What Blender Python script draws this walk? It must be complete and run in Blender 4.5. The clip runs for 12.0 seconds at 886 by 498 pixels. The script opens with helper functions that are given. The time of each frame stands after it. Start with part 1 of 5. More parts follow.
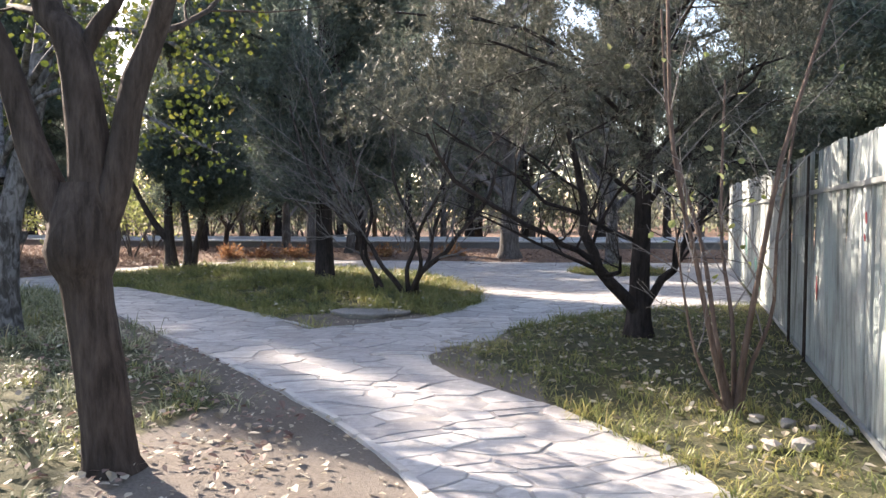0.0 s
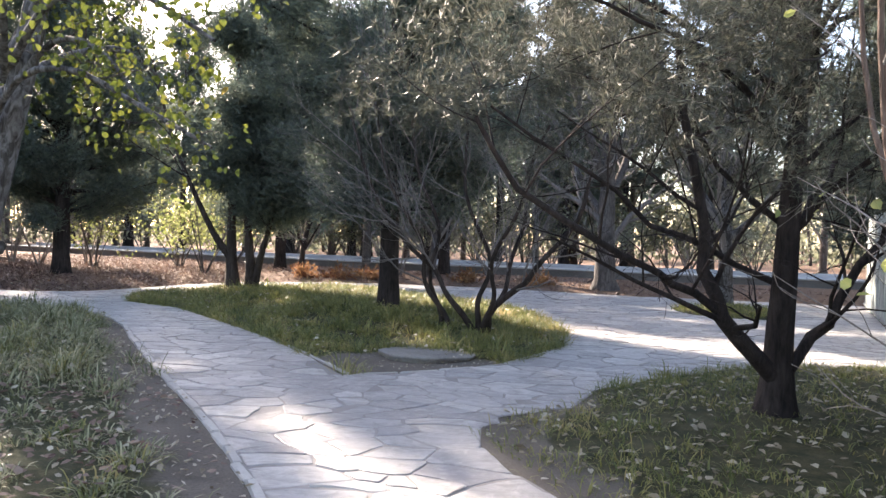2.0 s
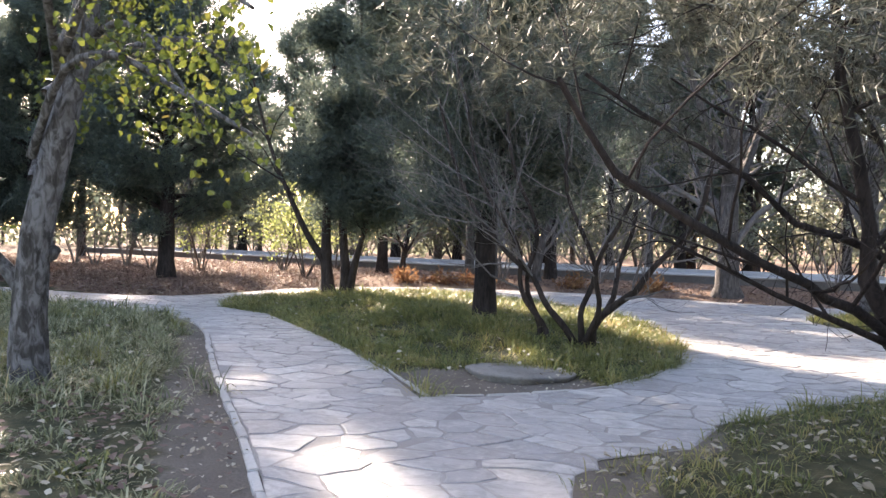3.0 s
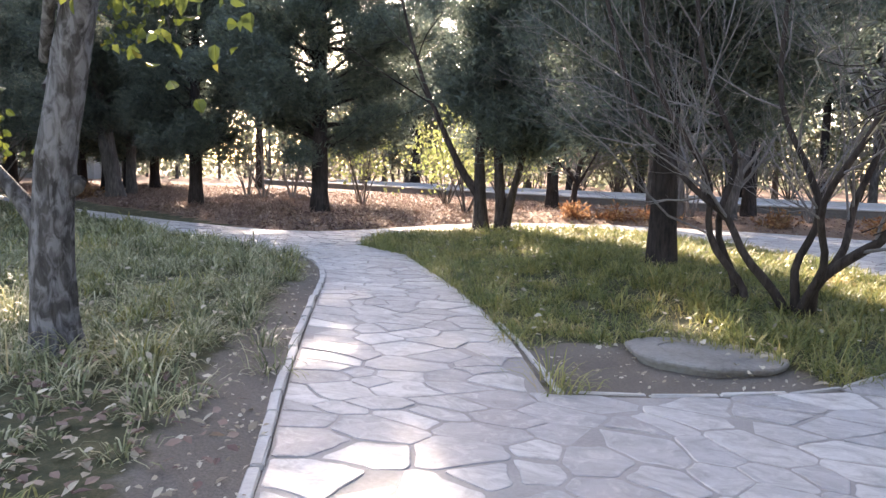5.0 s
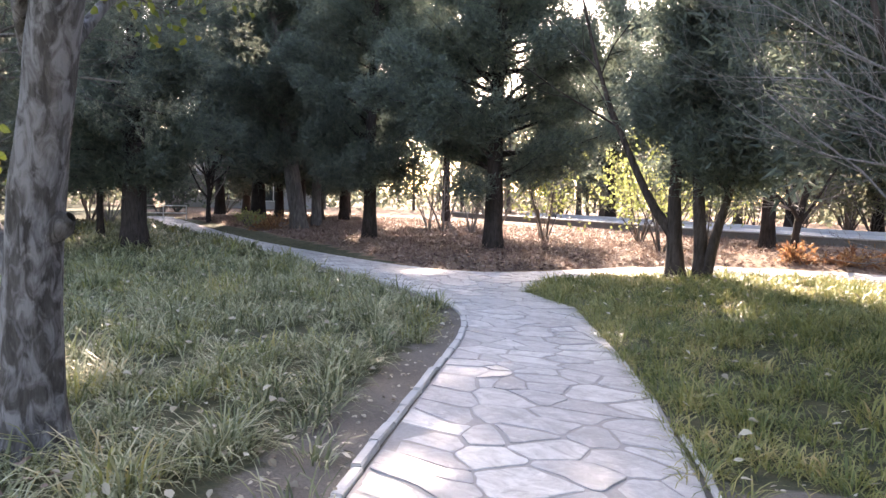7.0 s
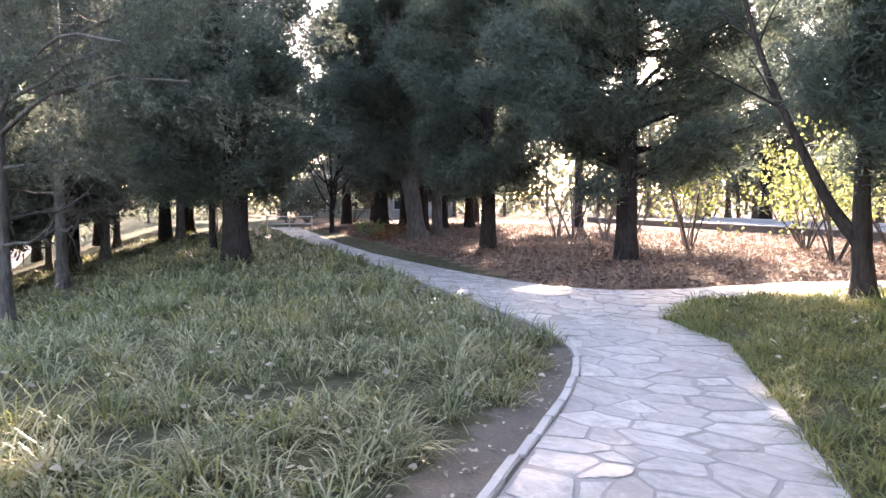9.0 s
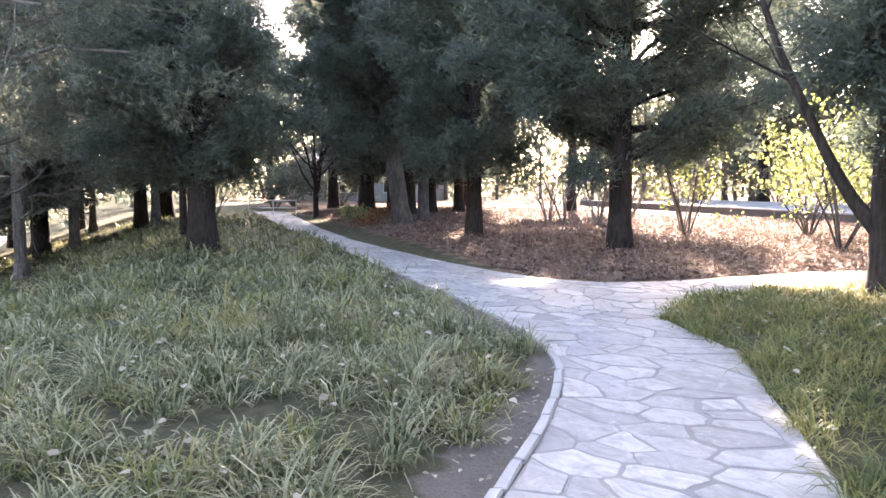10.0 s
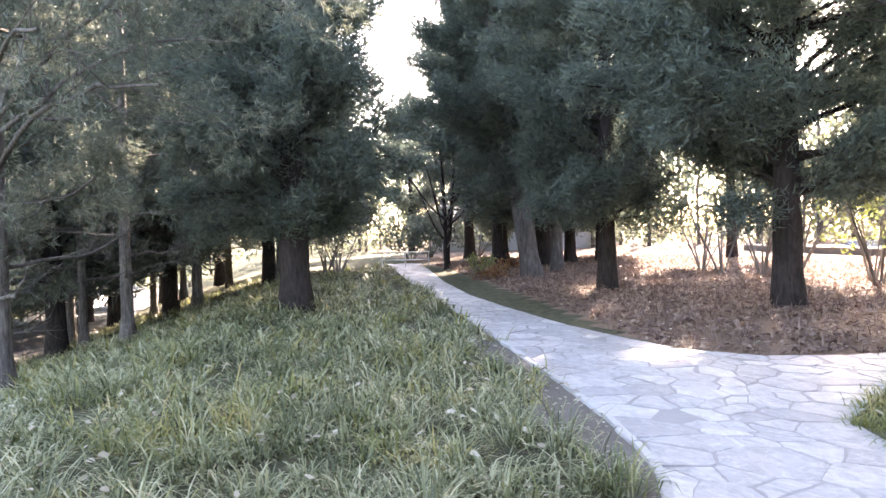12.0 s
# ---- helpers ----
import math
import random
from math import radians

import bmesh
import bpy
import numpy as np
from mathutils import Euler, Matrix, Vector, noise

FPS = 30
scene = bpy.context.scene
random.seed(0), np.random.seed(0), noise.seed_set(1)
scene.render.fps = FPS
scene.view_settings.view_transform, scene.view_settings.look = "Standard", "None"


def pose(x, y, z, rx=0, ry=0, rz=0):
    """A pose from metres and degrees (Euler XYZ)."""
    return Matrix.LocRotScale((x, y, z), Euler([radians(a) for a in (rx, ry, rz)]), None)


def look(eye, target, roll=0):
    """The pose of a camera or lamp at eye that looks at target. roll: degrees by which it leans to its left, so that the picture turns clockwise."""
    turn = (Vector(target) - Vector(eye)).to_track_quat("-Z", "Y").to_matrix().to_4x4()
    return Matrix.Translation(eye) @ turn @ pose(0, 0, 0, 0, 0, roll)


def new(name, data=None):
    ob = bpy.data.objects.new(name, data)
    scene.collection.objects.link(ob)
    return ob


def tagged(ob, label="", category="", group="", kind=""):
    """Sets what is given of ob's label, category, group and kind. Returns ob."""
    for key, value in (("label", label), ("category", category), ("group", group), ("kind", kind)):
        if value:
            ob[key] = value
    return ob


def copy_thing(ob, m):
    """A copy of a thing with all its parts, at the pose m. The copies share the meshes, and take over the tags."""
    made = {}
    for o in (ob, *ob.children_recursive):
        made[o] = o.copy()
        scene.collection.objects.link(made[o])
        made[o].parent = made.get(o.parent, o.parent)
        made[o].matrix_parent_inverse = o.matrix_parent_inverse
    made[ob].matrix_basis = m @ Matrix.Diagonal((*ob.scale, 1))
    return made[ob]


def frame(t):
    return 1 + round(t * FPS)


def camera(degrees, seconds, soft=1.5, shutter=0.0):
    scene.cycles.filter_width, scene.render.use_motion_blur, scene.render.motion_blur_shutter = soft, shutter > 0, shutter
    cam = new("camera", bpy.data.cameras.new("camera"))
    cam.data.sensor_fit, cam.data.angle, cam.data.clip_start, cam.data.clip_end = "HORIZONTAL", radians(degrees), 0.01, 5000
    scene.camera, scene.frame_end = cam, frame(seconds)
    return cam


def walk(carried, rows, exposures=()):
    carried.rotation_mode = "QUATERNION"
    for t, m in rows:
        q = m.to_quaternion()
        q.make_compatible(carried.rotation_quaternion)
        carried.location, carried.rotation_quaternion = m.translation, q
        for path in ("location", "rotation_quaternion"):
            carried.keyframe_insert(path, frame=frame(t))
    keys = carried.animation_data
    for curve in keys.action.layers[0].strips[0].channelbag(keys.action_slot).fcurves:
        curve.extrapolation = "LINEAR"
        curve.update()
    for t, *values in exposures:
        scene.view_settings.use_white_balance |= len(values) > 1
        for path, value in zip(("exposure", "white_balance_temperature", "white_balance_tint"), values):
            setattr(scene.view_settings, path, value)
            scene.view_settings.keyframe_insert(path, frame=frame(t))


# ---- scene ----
cam = camera(60.3, 12.0)
METRES, EYE, TILT, LEAN, TURN = 13.9, 1.56, 0.0, 1.0, 0.0
ROWS = [
    (0.0, 0.0, 0.0, 0.0, 0.04, -2.48, -0.81),
    (0.5, 0.0058, 0.0397, 0.0007, 2.13, -2.55, -0.24),
    (1.0, 0.0093, 0.0825, 0.0007, 2.28, -2.94, -0.57),
    (1.5, 0.0158, 0.1203, -0.0004, 2.99, -2.54, -1.54),
    (2.0, 0.0198, 0.1628, -0.0003, 7.33, -0.93, -2.67),
    (2.5, 0.0207, 0.2016, 0.0012, 9.4, 1.16, -2.84),
    (3.0, 0.0224, 0.2459, -0.0005, 15.64, -1.03, -2.43),
    (5.0, -0.0047, 0.4152, -0.0037, 29.3, -6.62, -2.11),
    (5.5, -0.0152, 0.4527, -0.002, 33.99, -4.3, -1.99),
    (6.0, -0.0334, 0.494, -0.002, 37.37, -4.48, -2.19),
    (6.5, -0.0476, 0.531, -0.0031, 40.1, -4.57, -1.91),
    (7.0, -0.0663, 0.567, -0.0032, 44.18, -4.76, -2.12),
    (9.0, -0.1575, 0.6945, -0.0043, 54.49, -4.58, -0.61),
    (9.5, -0.1818, 0.7252, -0.0051, 55.76, -5.77, -0.29),
    (10.0, -0.2102, 0.7582, -0.0031, 54.11, -5.9, -0.5),
    (10.5, -0.2372, 0.7896, -0.003, 57.41, -2.48, 0.1),
    (11.0, -0.2668, 0.8252, -0.0031, 59.27, -1.9, 0.41),
    (11.5, -0.2933, 0.8593, -0.0052, 62.5, -0.8, 0.96),
    (12.0, -0.3215, 0.8952, -0.008, 65.66, -2.16, 1.13),
]
EXPOSURES = [(0.0, 2.18, 7200, 18), (2.5, 2.5, 7350, 19), (5.5, 2.95, 7700, 22), (7.0, 3.08, 7700, 23), (9.5, 3.45, 7600, 25), (12.0, 3.95, 7750, 23)]
walk(cam, [(t, pose(0, 0, EYE, TILT, LEAN, TURN) @ pose(METRES * x, METRES * y, METRES * z, 90 + pitch, roll, yaw)) for t, x, y, z, yaw, pitch, roll in ROWS], EXPOSURES)

# ---- world, sun ----
SUN_AZ = math.atan2(0.70, -0.71)      # the sun stands beyond the trees, ahead and to the left
SUN_EL = radians(25.0)
world = bpy.data.worlds.new("world")
scene.world = world
world.use_nodes = True
wn = world.node_tree.nodes
sky = wn.new("ShaderNodeTexSky")
sky.sky_type = "NISHITA"
sky.sun_disc = False
sky.sun_elevation = SUN_EL
sky.sun_rotation = math.pi / 2 - SUN_AZ
sky.air_density, sky.dust_density, sky.ozone_density = 1.0, 1.2, 1.0
world.node_tree.links.new(sky.outputs[0], wn["Background"].inputs[0])
wn["Background"].inputs[1].default_value = 0.12
sun = new("sun", bpy.data.lights.new("sun", "SUN"))
sun.data.energy, sun.data.angle, sun.data.color = 5.0, radians(0.6), (1.0, 0.93, 0.82)
sun_way = Vector((math.cos(SUN_AZ) * math.cos(SUN_EL), math.sin(SUN_AZ) * math.cos(SUN_EL), math.sin(SUN_EL)))
sun.matrix_world = look(sun_way * 60, (0, 0, 0))


# ---- materials ----
def material(name, build):
    m = bpy.data.materials.new(name)
    m.use_nodes = True
    nt = m.node_tree
    nt.nodes.clear()
    out = nt.nodes.new("ShaderNodeOutputMaterial")
    nt.links.new(build(nt), out.inputs[0])
    return m


def node(nt, kind, ins=None, **props):
    n = nt.nodes.new(kind)
    for k, v in props.items():
        setattr(n, k, v)
    for k, v in (ins or {}).items():
        if isinstance(v, bpy.types.NodeSocket):
            nt.links.new(v, n.inputs[k])
        else:
            n.inputs[k].default_value = v
    return n


def rgba(c):
    return (c[0], c[1], c[2], 1.0)


def ramp(nt, fac, stops):
    n = node(nt, "ShaderNodeValToRGB", {0: fac})
    e = n.color_ramp.elements
    while len(e) < len(stops):
        e.new(0.5)
    for el, (p, c) in zip(e, stops):
        el.position, el.color = p, rgba(c)
    return n.outputs[0]


def noise_of(nt, vec, scale, detail=4.0, rough=0.6, distortion=0.0):
    n = node(nt, "ShaderNodeTexNoise", {"Vector": vec, "Scale": scale, "Detail": detail, "Roughness": rough, "Distortion": distortion})
    return n.outputs[0]


def mix(nt, fac, a, b, blend="MIX"):
    n = node(nt, "ShaderNodeMix", data_type="RGBA", blend_type=blend)
    for sock, v in ((n.inputs[0], fac), (n.inputs[6], a), (n.inputs[7], b)):
        if isinstance(v, bpy.types.NodeSocket):
            nt.links.new(v, sock)
        else:
            sock.default_value = rgba(v) if isinstance(v, tuple) else v
    return n.outputs[2]


def place_of(nt):
    return node(nt, "ShaderNodeNewGeometry").outputs["Position"]


def surface(nt, colour, rough, bump=None, strength=0.3, dist=0.02, metal=0.0, spec=0.4):
    ins = {"Base Color": colour, "Roughness": rough, "Metallic": metal, "Specular IOR Level": spec}
    if bump is not None:
        ins["Normal"] = node(nt, "ShaderNodeBump", {"Height": bump, "Strength": strength, "Distance": dist}).outputs[0]
    if isinstance(colour, tuple):
        ins["Base Color"] = rgba(colour)
    return node(nt, "ShaderNodeBsdfPrincipled", ins).outputs[0]


def bark_mat(name, dark, light, scale=9.0, stretch=0.18, patches=None):
    def build(nt):
        pos = place_of(nt)
        m = node(nt, "ShaderNodeMapping", {"Vector": pos, "Scale": (1, 1, stretch)}).outputs[0]
        a = noise_of(nt, m, scale * 2.2, 6, 0.7)
        b = noise_of(nt, pos, 1.7, 3)
        c = ramp(nt, a, [(0.35, dark), (0.68, light)])
        c = mix(nt, ramp(nt, b, [(0.4, (0, 0, 0)), (0.65, (0.5, 0.5, 0.5))]), c, tuple(v * 0.55 for v in dark))
        if patches:
            v = node(nt, "ShaderNodeMapping", {"Vector": pos, "Scale": (1, 1, 0.45)}).outputs[0]
            p = noise_of(nt, v, 13.0, 4, 0.6, 0.9)
            c = mix(nt, ramp(nt, p, [(0.43, (0, 0, 0)), (0.62, (0.85, 0.85, 0.85))]), c, patches)
        return surface(nt, c, 0.9, a, 0.8, 0.03, spec=0.2)
    return material(name, build)


def leaf_mat(name, stops, rough=0.55, trans=0.35, patch=0.35):
    """Thin leaves: each leaf its own tone, with broad drifts of colour, and light that comes through."""
    def build(nt):
        geo = node(nt, "ShaderNodeNewGeometry")
        n = mix(nt, 0.5, noise_of(nt, geo.outputs["Position"], 0.9, 3), noise_of(nt, geo.outputs["Position"], 4.5, 2))
        n = ramp(nt, n, [(0.32, (0, 0, 0)), (0.68, (1, 1, 1))])
        f = node(nt, "ShaderNodeMath", {0: geo.outputs["Random Per Island"], 1: 1.0 - patch}, operation="MULTIPLY").outputs[0]
        g = node(nt, "ShaderNodeMath", {0: n, 1: patch * 1.2}, operation="MULTIPLY").outputs[0]
        s = node(nt, "ShaderNodeMath", {0: f, 1: g}, operation="ADD").outputs[0]
        c = ramp(nt, s, stops)
        d = surface(nt, c, rough, spec=0.35)
        t = node(nt, "ShaderNodeBsdfTranslucent", {"Color": c}).outputs[0]
        return node(nt, "ShaderNodeMixShader", {0: trans, 1: d, 2: t}).outputs[0]
    return material(name, build)


BARK_DARK = bark_mat("bark_dark", (0.020, 0.016, 0.016), (0.068, 0.055, 0.052))
BARK_BROWN = bark_mat("bark_brown", (0.028, 0.021, 0.018), (0.095, 0.075, 0.066))
BARK_GREY = bark_mat("bark_grey", (0.06, 0.054, 0.053), (0.19, 0.173, 0.165))
BARK_PLANE = bark_mat("bark_plane", (0.038, 0.034, 0.032), (0.115, 0.108, 0.104), patches=(0.21, 0.205, 0.21))
BARK_PINE = bark_mat("bark_pine", (0.06, 0.053, 0.05), (0.22, 0.20, 0.185))
BARK_RED = bark_mat("bark_red", (0.085, 0.058, 0.048), (0.21, 0.155, 0.13), 14)
TWIG = bark_mat("twig", (0.16, 0.145, 0.14), (0.34, 0.32, 0.31), 20)
JUNIPER = leaf_mat("juniper_sprays", [(0.0, (0.056, 0.078, 0.070)), (0.5, (0.098, 0.127, 0.106)), (0.85, (0.14, 0.17, 0.13)), (1.0, (0.21, 0.20, 0.135))], trans=0.42)
PINE = leaf_mat("pine_needles", [(0.0, (0.055, 0.07, 0.055)), (0.6, (0.12, 0.14, 0.105)), (1.0, (0.32, 0.32, 0.25))], trans=0.35)
YELLOW = leaf_mat("yellow_leaves", [(0.0, (0.035, 0.05, 0.015)), (0.4, (0.075, 0.10, 0.02)), (0.8, (0.16, 0.18, 0.035)), (1.0, (0.24, 0.17, 0.05))], trans=0.3)
DARKNEEDLE = leaf_mat("dark_needles", [(0.0, (0.04, 0.046, 0.038)), (0.6, (0.09, 0.098, 0.076)), (1.0, (0.25, 0.24, 0.19))], trans=0.3)
SHRUBLEAF = leaf_mat("shrub_leaves", [(0.0, (0.12, 0.15, 0.055)), (0.5, (0.25, 0.29, 0.10)), (1.0, (0.42, 0.42, 0.20))], trans=0.45)
# the pale stop at 0.85 paints in the silvery glint of the blades
GRASS = leaf_mat("grass_blades", [(0.0, (0.045, 0.055, 0.027)), (0.35, (0.115, 0.135, 0.066)), (0.65, (0.275, 0.285, 0.155)), (0.85, (0.47, 0.46, 0.31)), (1.0, (0.46, 0.35, 0.18))], 0.38, 0.3, 0.45)
# brighter and yellower than the grass itself: the island's sunny streaks are in the colour
GRASSY = leaf_mat("island_grass", [(0.0, (0.055, 0.072, 0.03)), (0.38, (0.145, 0.175, 0.062)), (0.68, (0.29, 0.285, 0.10)), (1.0, (0.50, 0.37, 0.18))], 0.45, 0.35, 0.6)
LITTER = leaf_mat("fallen_leaves", [(0.0, (0.075, 0.047, 0.042)), (0.35, (0.155, 0.098, 0.084)), (0.65, (0.25, 0.175, 0.145)), (0.88, (0.37, 0.29, 0.23)), (1.0, (0.36, 0.16, 0.065))], 0.7, 0.22, 0.45)
PALELEAF = leaf_mat("pale_leaves", [(0.0, (0.16, 0.13, 0.09)), (0.5, (0.38, 0.33, 0.25)), (1.0, (0.60, 0.55, 0.45))], 0.7, 0.2, 0.2)
HEDGELEAF = leaf_mat("hedge_leaves", [(0.0, (0.12, 0.135, 0.09)), (0.5, (0.23, 0.245, 0.165)), (1.0, (0.36, 0.365, 0.27))], trans=0.4)
REDBUSH = leaf_mat("rust_leaves", [(0.0, (0.13, 0.058, 0.038)), (0.5, (0.29, 0.14, 0.07)), (1.0, (0.42, 0.28, 0.14))], 0.7, 0.35, 0.3)


def ground_build(nt):
    pos = place_of(nt)
    att = node(nt, "ShaderNodeAttribute", attribute_name="cover").outputs["Color"]
    sep = node(nt, "ShaderNodeSeparateColor", {0: att})
    big, mid, fine = noise_of(nt, pos, 0.8, 4), noise_of(nt, pos, 6, 5), noise_of(nt, pos, 60, 4, 0.7)
    soil = mix(nt, 0.5, ramp(nt, big, [(0.3, (0.11, 0.094, 0.08)), (0.7, (0.22, 0.195, 0.17))]), ramp(nt, fine, [(0.3, (0.07, 0.058, 0.05)), (0.7, (0.25, 0.22, 0.19))]))
    thatch = mix(nt, ramp(nt, mid, [(0.35, (0, 0, 0)), (0.65, (1, 1, 1))]), (0.045, 0.05, 0.03), ramp(nt, fine, [(0.3, (0.05, 0.06, 0.03)), (0.7, (0.15, 0.13, 0.08))]))
    leafy = mix(nt, ramp(nt, fine, [(0.35, (0, 0, 0)), (0.65, (1, 1, 1))]), (0.13, 0.085, 0.065), ramp(nt, mid, [(0.3, (0.22, 0.14, 0.10)), (0.7, (0.36, 0.25, 0.18))]))
    edge = node(nt, "ShaderNodeMath", {0: mid, 1: 0.5}, operation="SUBTRACT").outputs[0]
    g = node(nt, "ShaderNodeMath", {0: sep.outputs[0], 1: edge}, operation="ADD", use_clamp=True).outputs[0]
    l = node(nt, "ShaderNodeMath", {0: sep.outputs[1], 1: edge}, operation="ADD", use_clamp=True).outputs[0]
    c = mix(nt, ramp(nt, g, [(0.35, (0, 0, 0)), (0.6, (1, 1, 1))]), soil, thatch)
    c = mix(nt, ramp(nt, l, [(0.35, (0, 0, 0)), (0.6, (1, 1, 1))]), c, leafy)
    return surface(nt, c, 0.95, mix(nt, 0.5, mid, fine), 0.6, 0.05, spec=0.15)


GROUND = material("ground", ground_build)


def stone_build(nt):
    pos = place_of(nt)
    rnd = node(nt, "ShaderNodeObjectInfo").outputs["Random"]
    isl = node(nt, "ShaderNodeNewGeometry").outputs["Random Per Island"]
    both = node(nt, "ShaderNodeMath", {0: rnd, 1: isl}, operation="ADD").outputs[0]
    one = node(nt, "ShaderNodeMath", {0: both, 1: 1.0}, operation="MODULO").outputs[0]
    base = ramp(nt, one, [(0.0, (0.32, 0.30, 0.305)), (0.3, (0.39, 0.38, 0.385)), (0.7, (0.48, 0.465, 0.46)), (1.0, (0.62, 0.60, 0.58))])
    m = node(nt, "ShaderNodeMapping", {"Vector": pos, "Scale": (1, 1.8, 1)}).outputs[0]
    stain, fine = noise_of(nt, m, 3.4, 7, 0.72, 1.2), noise_of(nt, pos, 45, 6, 0.8)
    c = mix(nt, ramp(nt, stain, [(0.42, (0, 0, 0)), (0.66, (0.8, 0.8, 0.8))]), base, (0.25, 0.235, 0.225))
    pale = noise_of(nt, pos, 9.0, 5, 0.7, 0.8)
    c = mix(nt, ramp(nt, pale, [(0.52, (0, 0, 0)), (0.70, (0.6, 0.6, 0.6))]), c, (0.66, 0.64, 0.61))
    c = mix(nt, ramp(nt, fine, [(0.3, (0.4, 0.4, 0.4)), (0.62, (0, 0, 0))]), c, (0.36, 0.35, 0.345))
    r = ramp(nt, stain, [(0.3, (0.34, 0.34, 0.34)), (0.7, (0.62, 0.62, 0.62))])
    return surface(nt, c, r, mix(nt, 0.4, stain, fine), 0.5, 0.02, spec=0.5)


FLAG = material("flagstone", stone_build)


def plain_stone(name, a, b, scale=14.0, rough=0.85, bump=0.5):
    def build(nt):
        pos = place_of(nt)
        big, fine = noise_of(nt, pos, scale * 0.12, 4), noise_of(nt, pos, scale * 2.5, 6, 0.7)
        c = mix(nt, 0.5, ramp(nt, big, [(0.3, a), (0.7, b)]), ramp(nt, fine, [(0.3, a), (0.7, b)]))
        return surface(nt, c, rough, fine, bump, 0.02, spec=0.25)
    return material(name, build)


MORTAR = plain_stone("mortar", (0.24, 0.225, 0.215), (0.40, 0.38, 0.365))
KERB = plain_stone("kerb_concrete", (0.38, 0.365, 0.35), (0.60, 0.58, 0.55))
SLAB = plain_stone("slab_stone", (0.15, 0.138, 0.13), (0.34, 0.325, 0.305), 9, 0.8, 0.9)
# dark body tone: the shade on the low wall's front is put into it
WALLDARK = plain_stone("wall_render", (0.12, 0.115, 0.115), (0.24, 0.235, 0.23), 6)
FARPAVE = plain_stone("far_concrete", (0.36, 0.355, 0.36), (0.52, 0.515, 0.52), 3)
COPING = plain_stone("coping", (0.42, 0.42, 0.43), (0.60, 0.60, 0.60))
ROADTAR = plain_stone("road_tar", (0.10, 0.10, 0.105), (0.22, 0.215, 0.21), 8)
BRICKISH = plain_stone("rubble", (0.30, 0.25, 0.22), (0.48, 0.43, 0.39))
PAINTWALL = plain_stone("painted_wall", (0.20, 0.205, 0.215), (0.36, 0.365, 0.375), 3, 0.9, 0.1)
ROOFING = plain_stone("roofing", (0.28, 0.29, 0.33), (0.42, 0.44, 0.50), 5)


def sheet_build(nt):
    pos = place_of(nt)
    m = node(nt, "ShaderNodeMapping", {"Vector": pos, "Scale": (1, 1, 0.12)}).outputs[0]
    runs, grime, fine = noise_of(nt, m, 5.0, 6, 0.7), noise_of(nt, pos, 1.6, 5, 0.6, 0.5), noise_of(nt, pos, 40, 4)
    c = mix(nt, ramp(nt, runs, [(0.4, (0, 0, 0)), (0.68, (1, 1, 1))]), (0.31, 0.36, 0.345), (0.44, 0.465, 0.455))
    c = mix(nt, ramp(nt, grime, [(0.48, (0, 0, 0)), (0.66, (0.8, 0.8, 0.8))]), c, (0.20, 0.21, 0.205))
    c = mix(nt, ramp(nt, fine, [(0.6, (0, 0, 0)), (0.75, (0.5, 0.5, 0.5))]), c, (0.30, 0.26, 0.22))
    m2 = node(nt, "ShaderNodeMapping", {"Vector": pos, "Scale": (1, 1, 0.05)}).outputs[0]
    drip = noise_of(nt, m2, 16.0, 5, 0.75)
    c = mix(nt, ramp(nt, drip, [(0.50, (0, 0, 0)), (0.66, (0.9, 0.9, 0.9))]), c, (0.12, 0.125, 0.12))
    return surface(nt, c, 0.5, grime, 0.5, 0.05, spec=0.4)


SHEET = material("fence_sheet", sheet_build)


def simple(name, colour, rough=0.5, metal=0.0):
    def build(nt):
        n = noise_of(nt, place_of(nt), 9, 5)
        c = mix(nt, ramp(nt, n, [(0.3, (0, 0, 0)), (0.75, (0.6, 0.6, 0.6))]), colour, tuple(v * 0.65 for v in colour))
        return surface(nt, c, rough, n, 0.1, 0.01, metal)
    return material(name, build)


STEEL = simple("painted_steel", (0.32, 0.34, 0.34), 0.5, 0.3)
RAILWHITE = simple("white_rail", (0.75, 0.75, 0.75))
CARPAINT = simple("car_paint", (0.65, 0.66, 0.68), 0.25, 0.2)
TYRE = simple("tyre", (0.03, 0.03, 0.03), 0.85)
DARKGLASS = simple("dark_glass", (0.03, 0.035, 0.04), 0.1)
GRAFFITI_RED = simple("red_paint", (0.38, 0.05, 0.05))
GRAFFITI_BLUE = simple("blue_paint", (0.05, 0.06, 0.11))
GRAFFITI_GREEN = simple("teal_paint", (0.16, 0.36, 0.30))


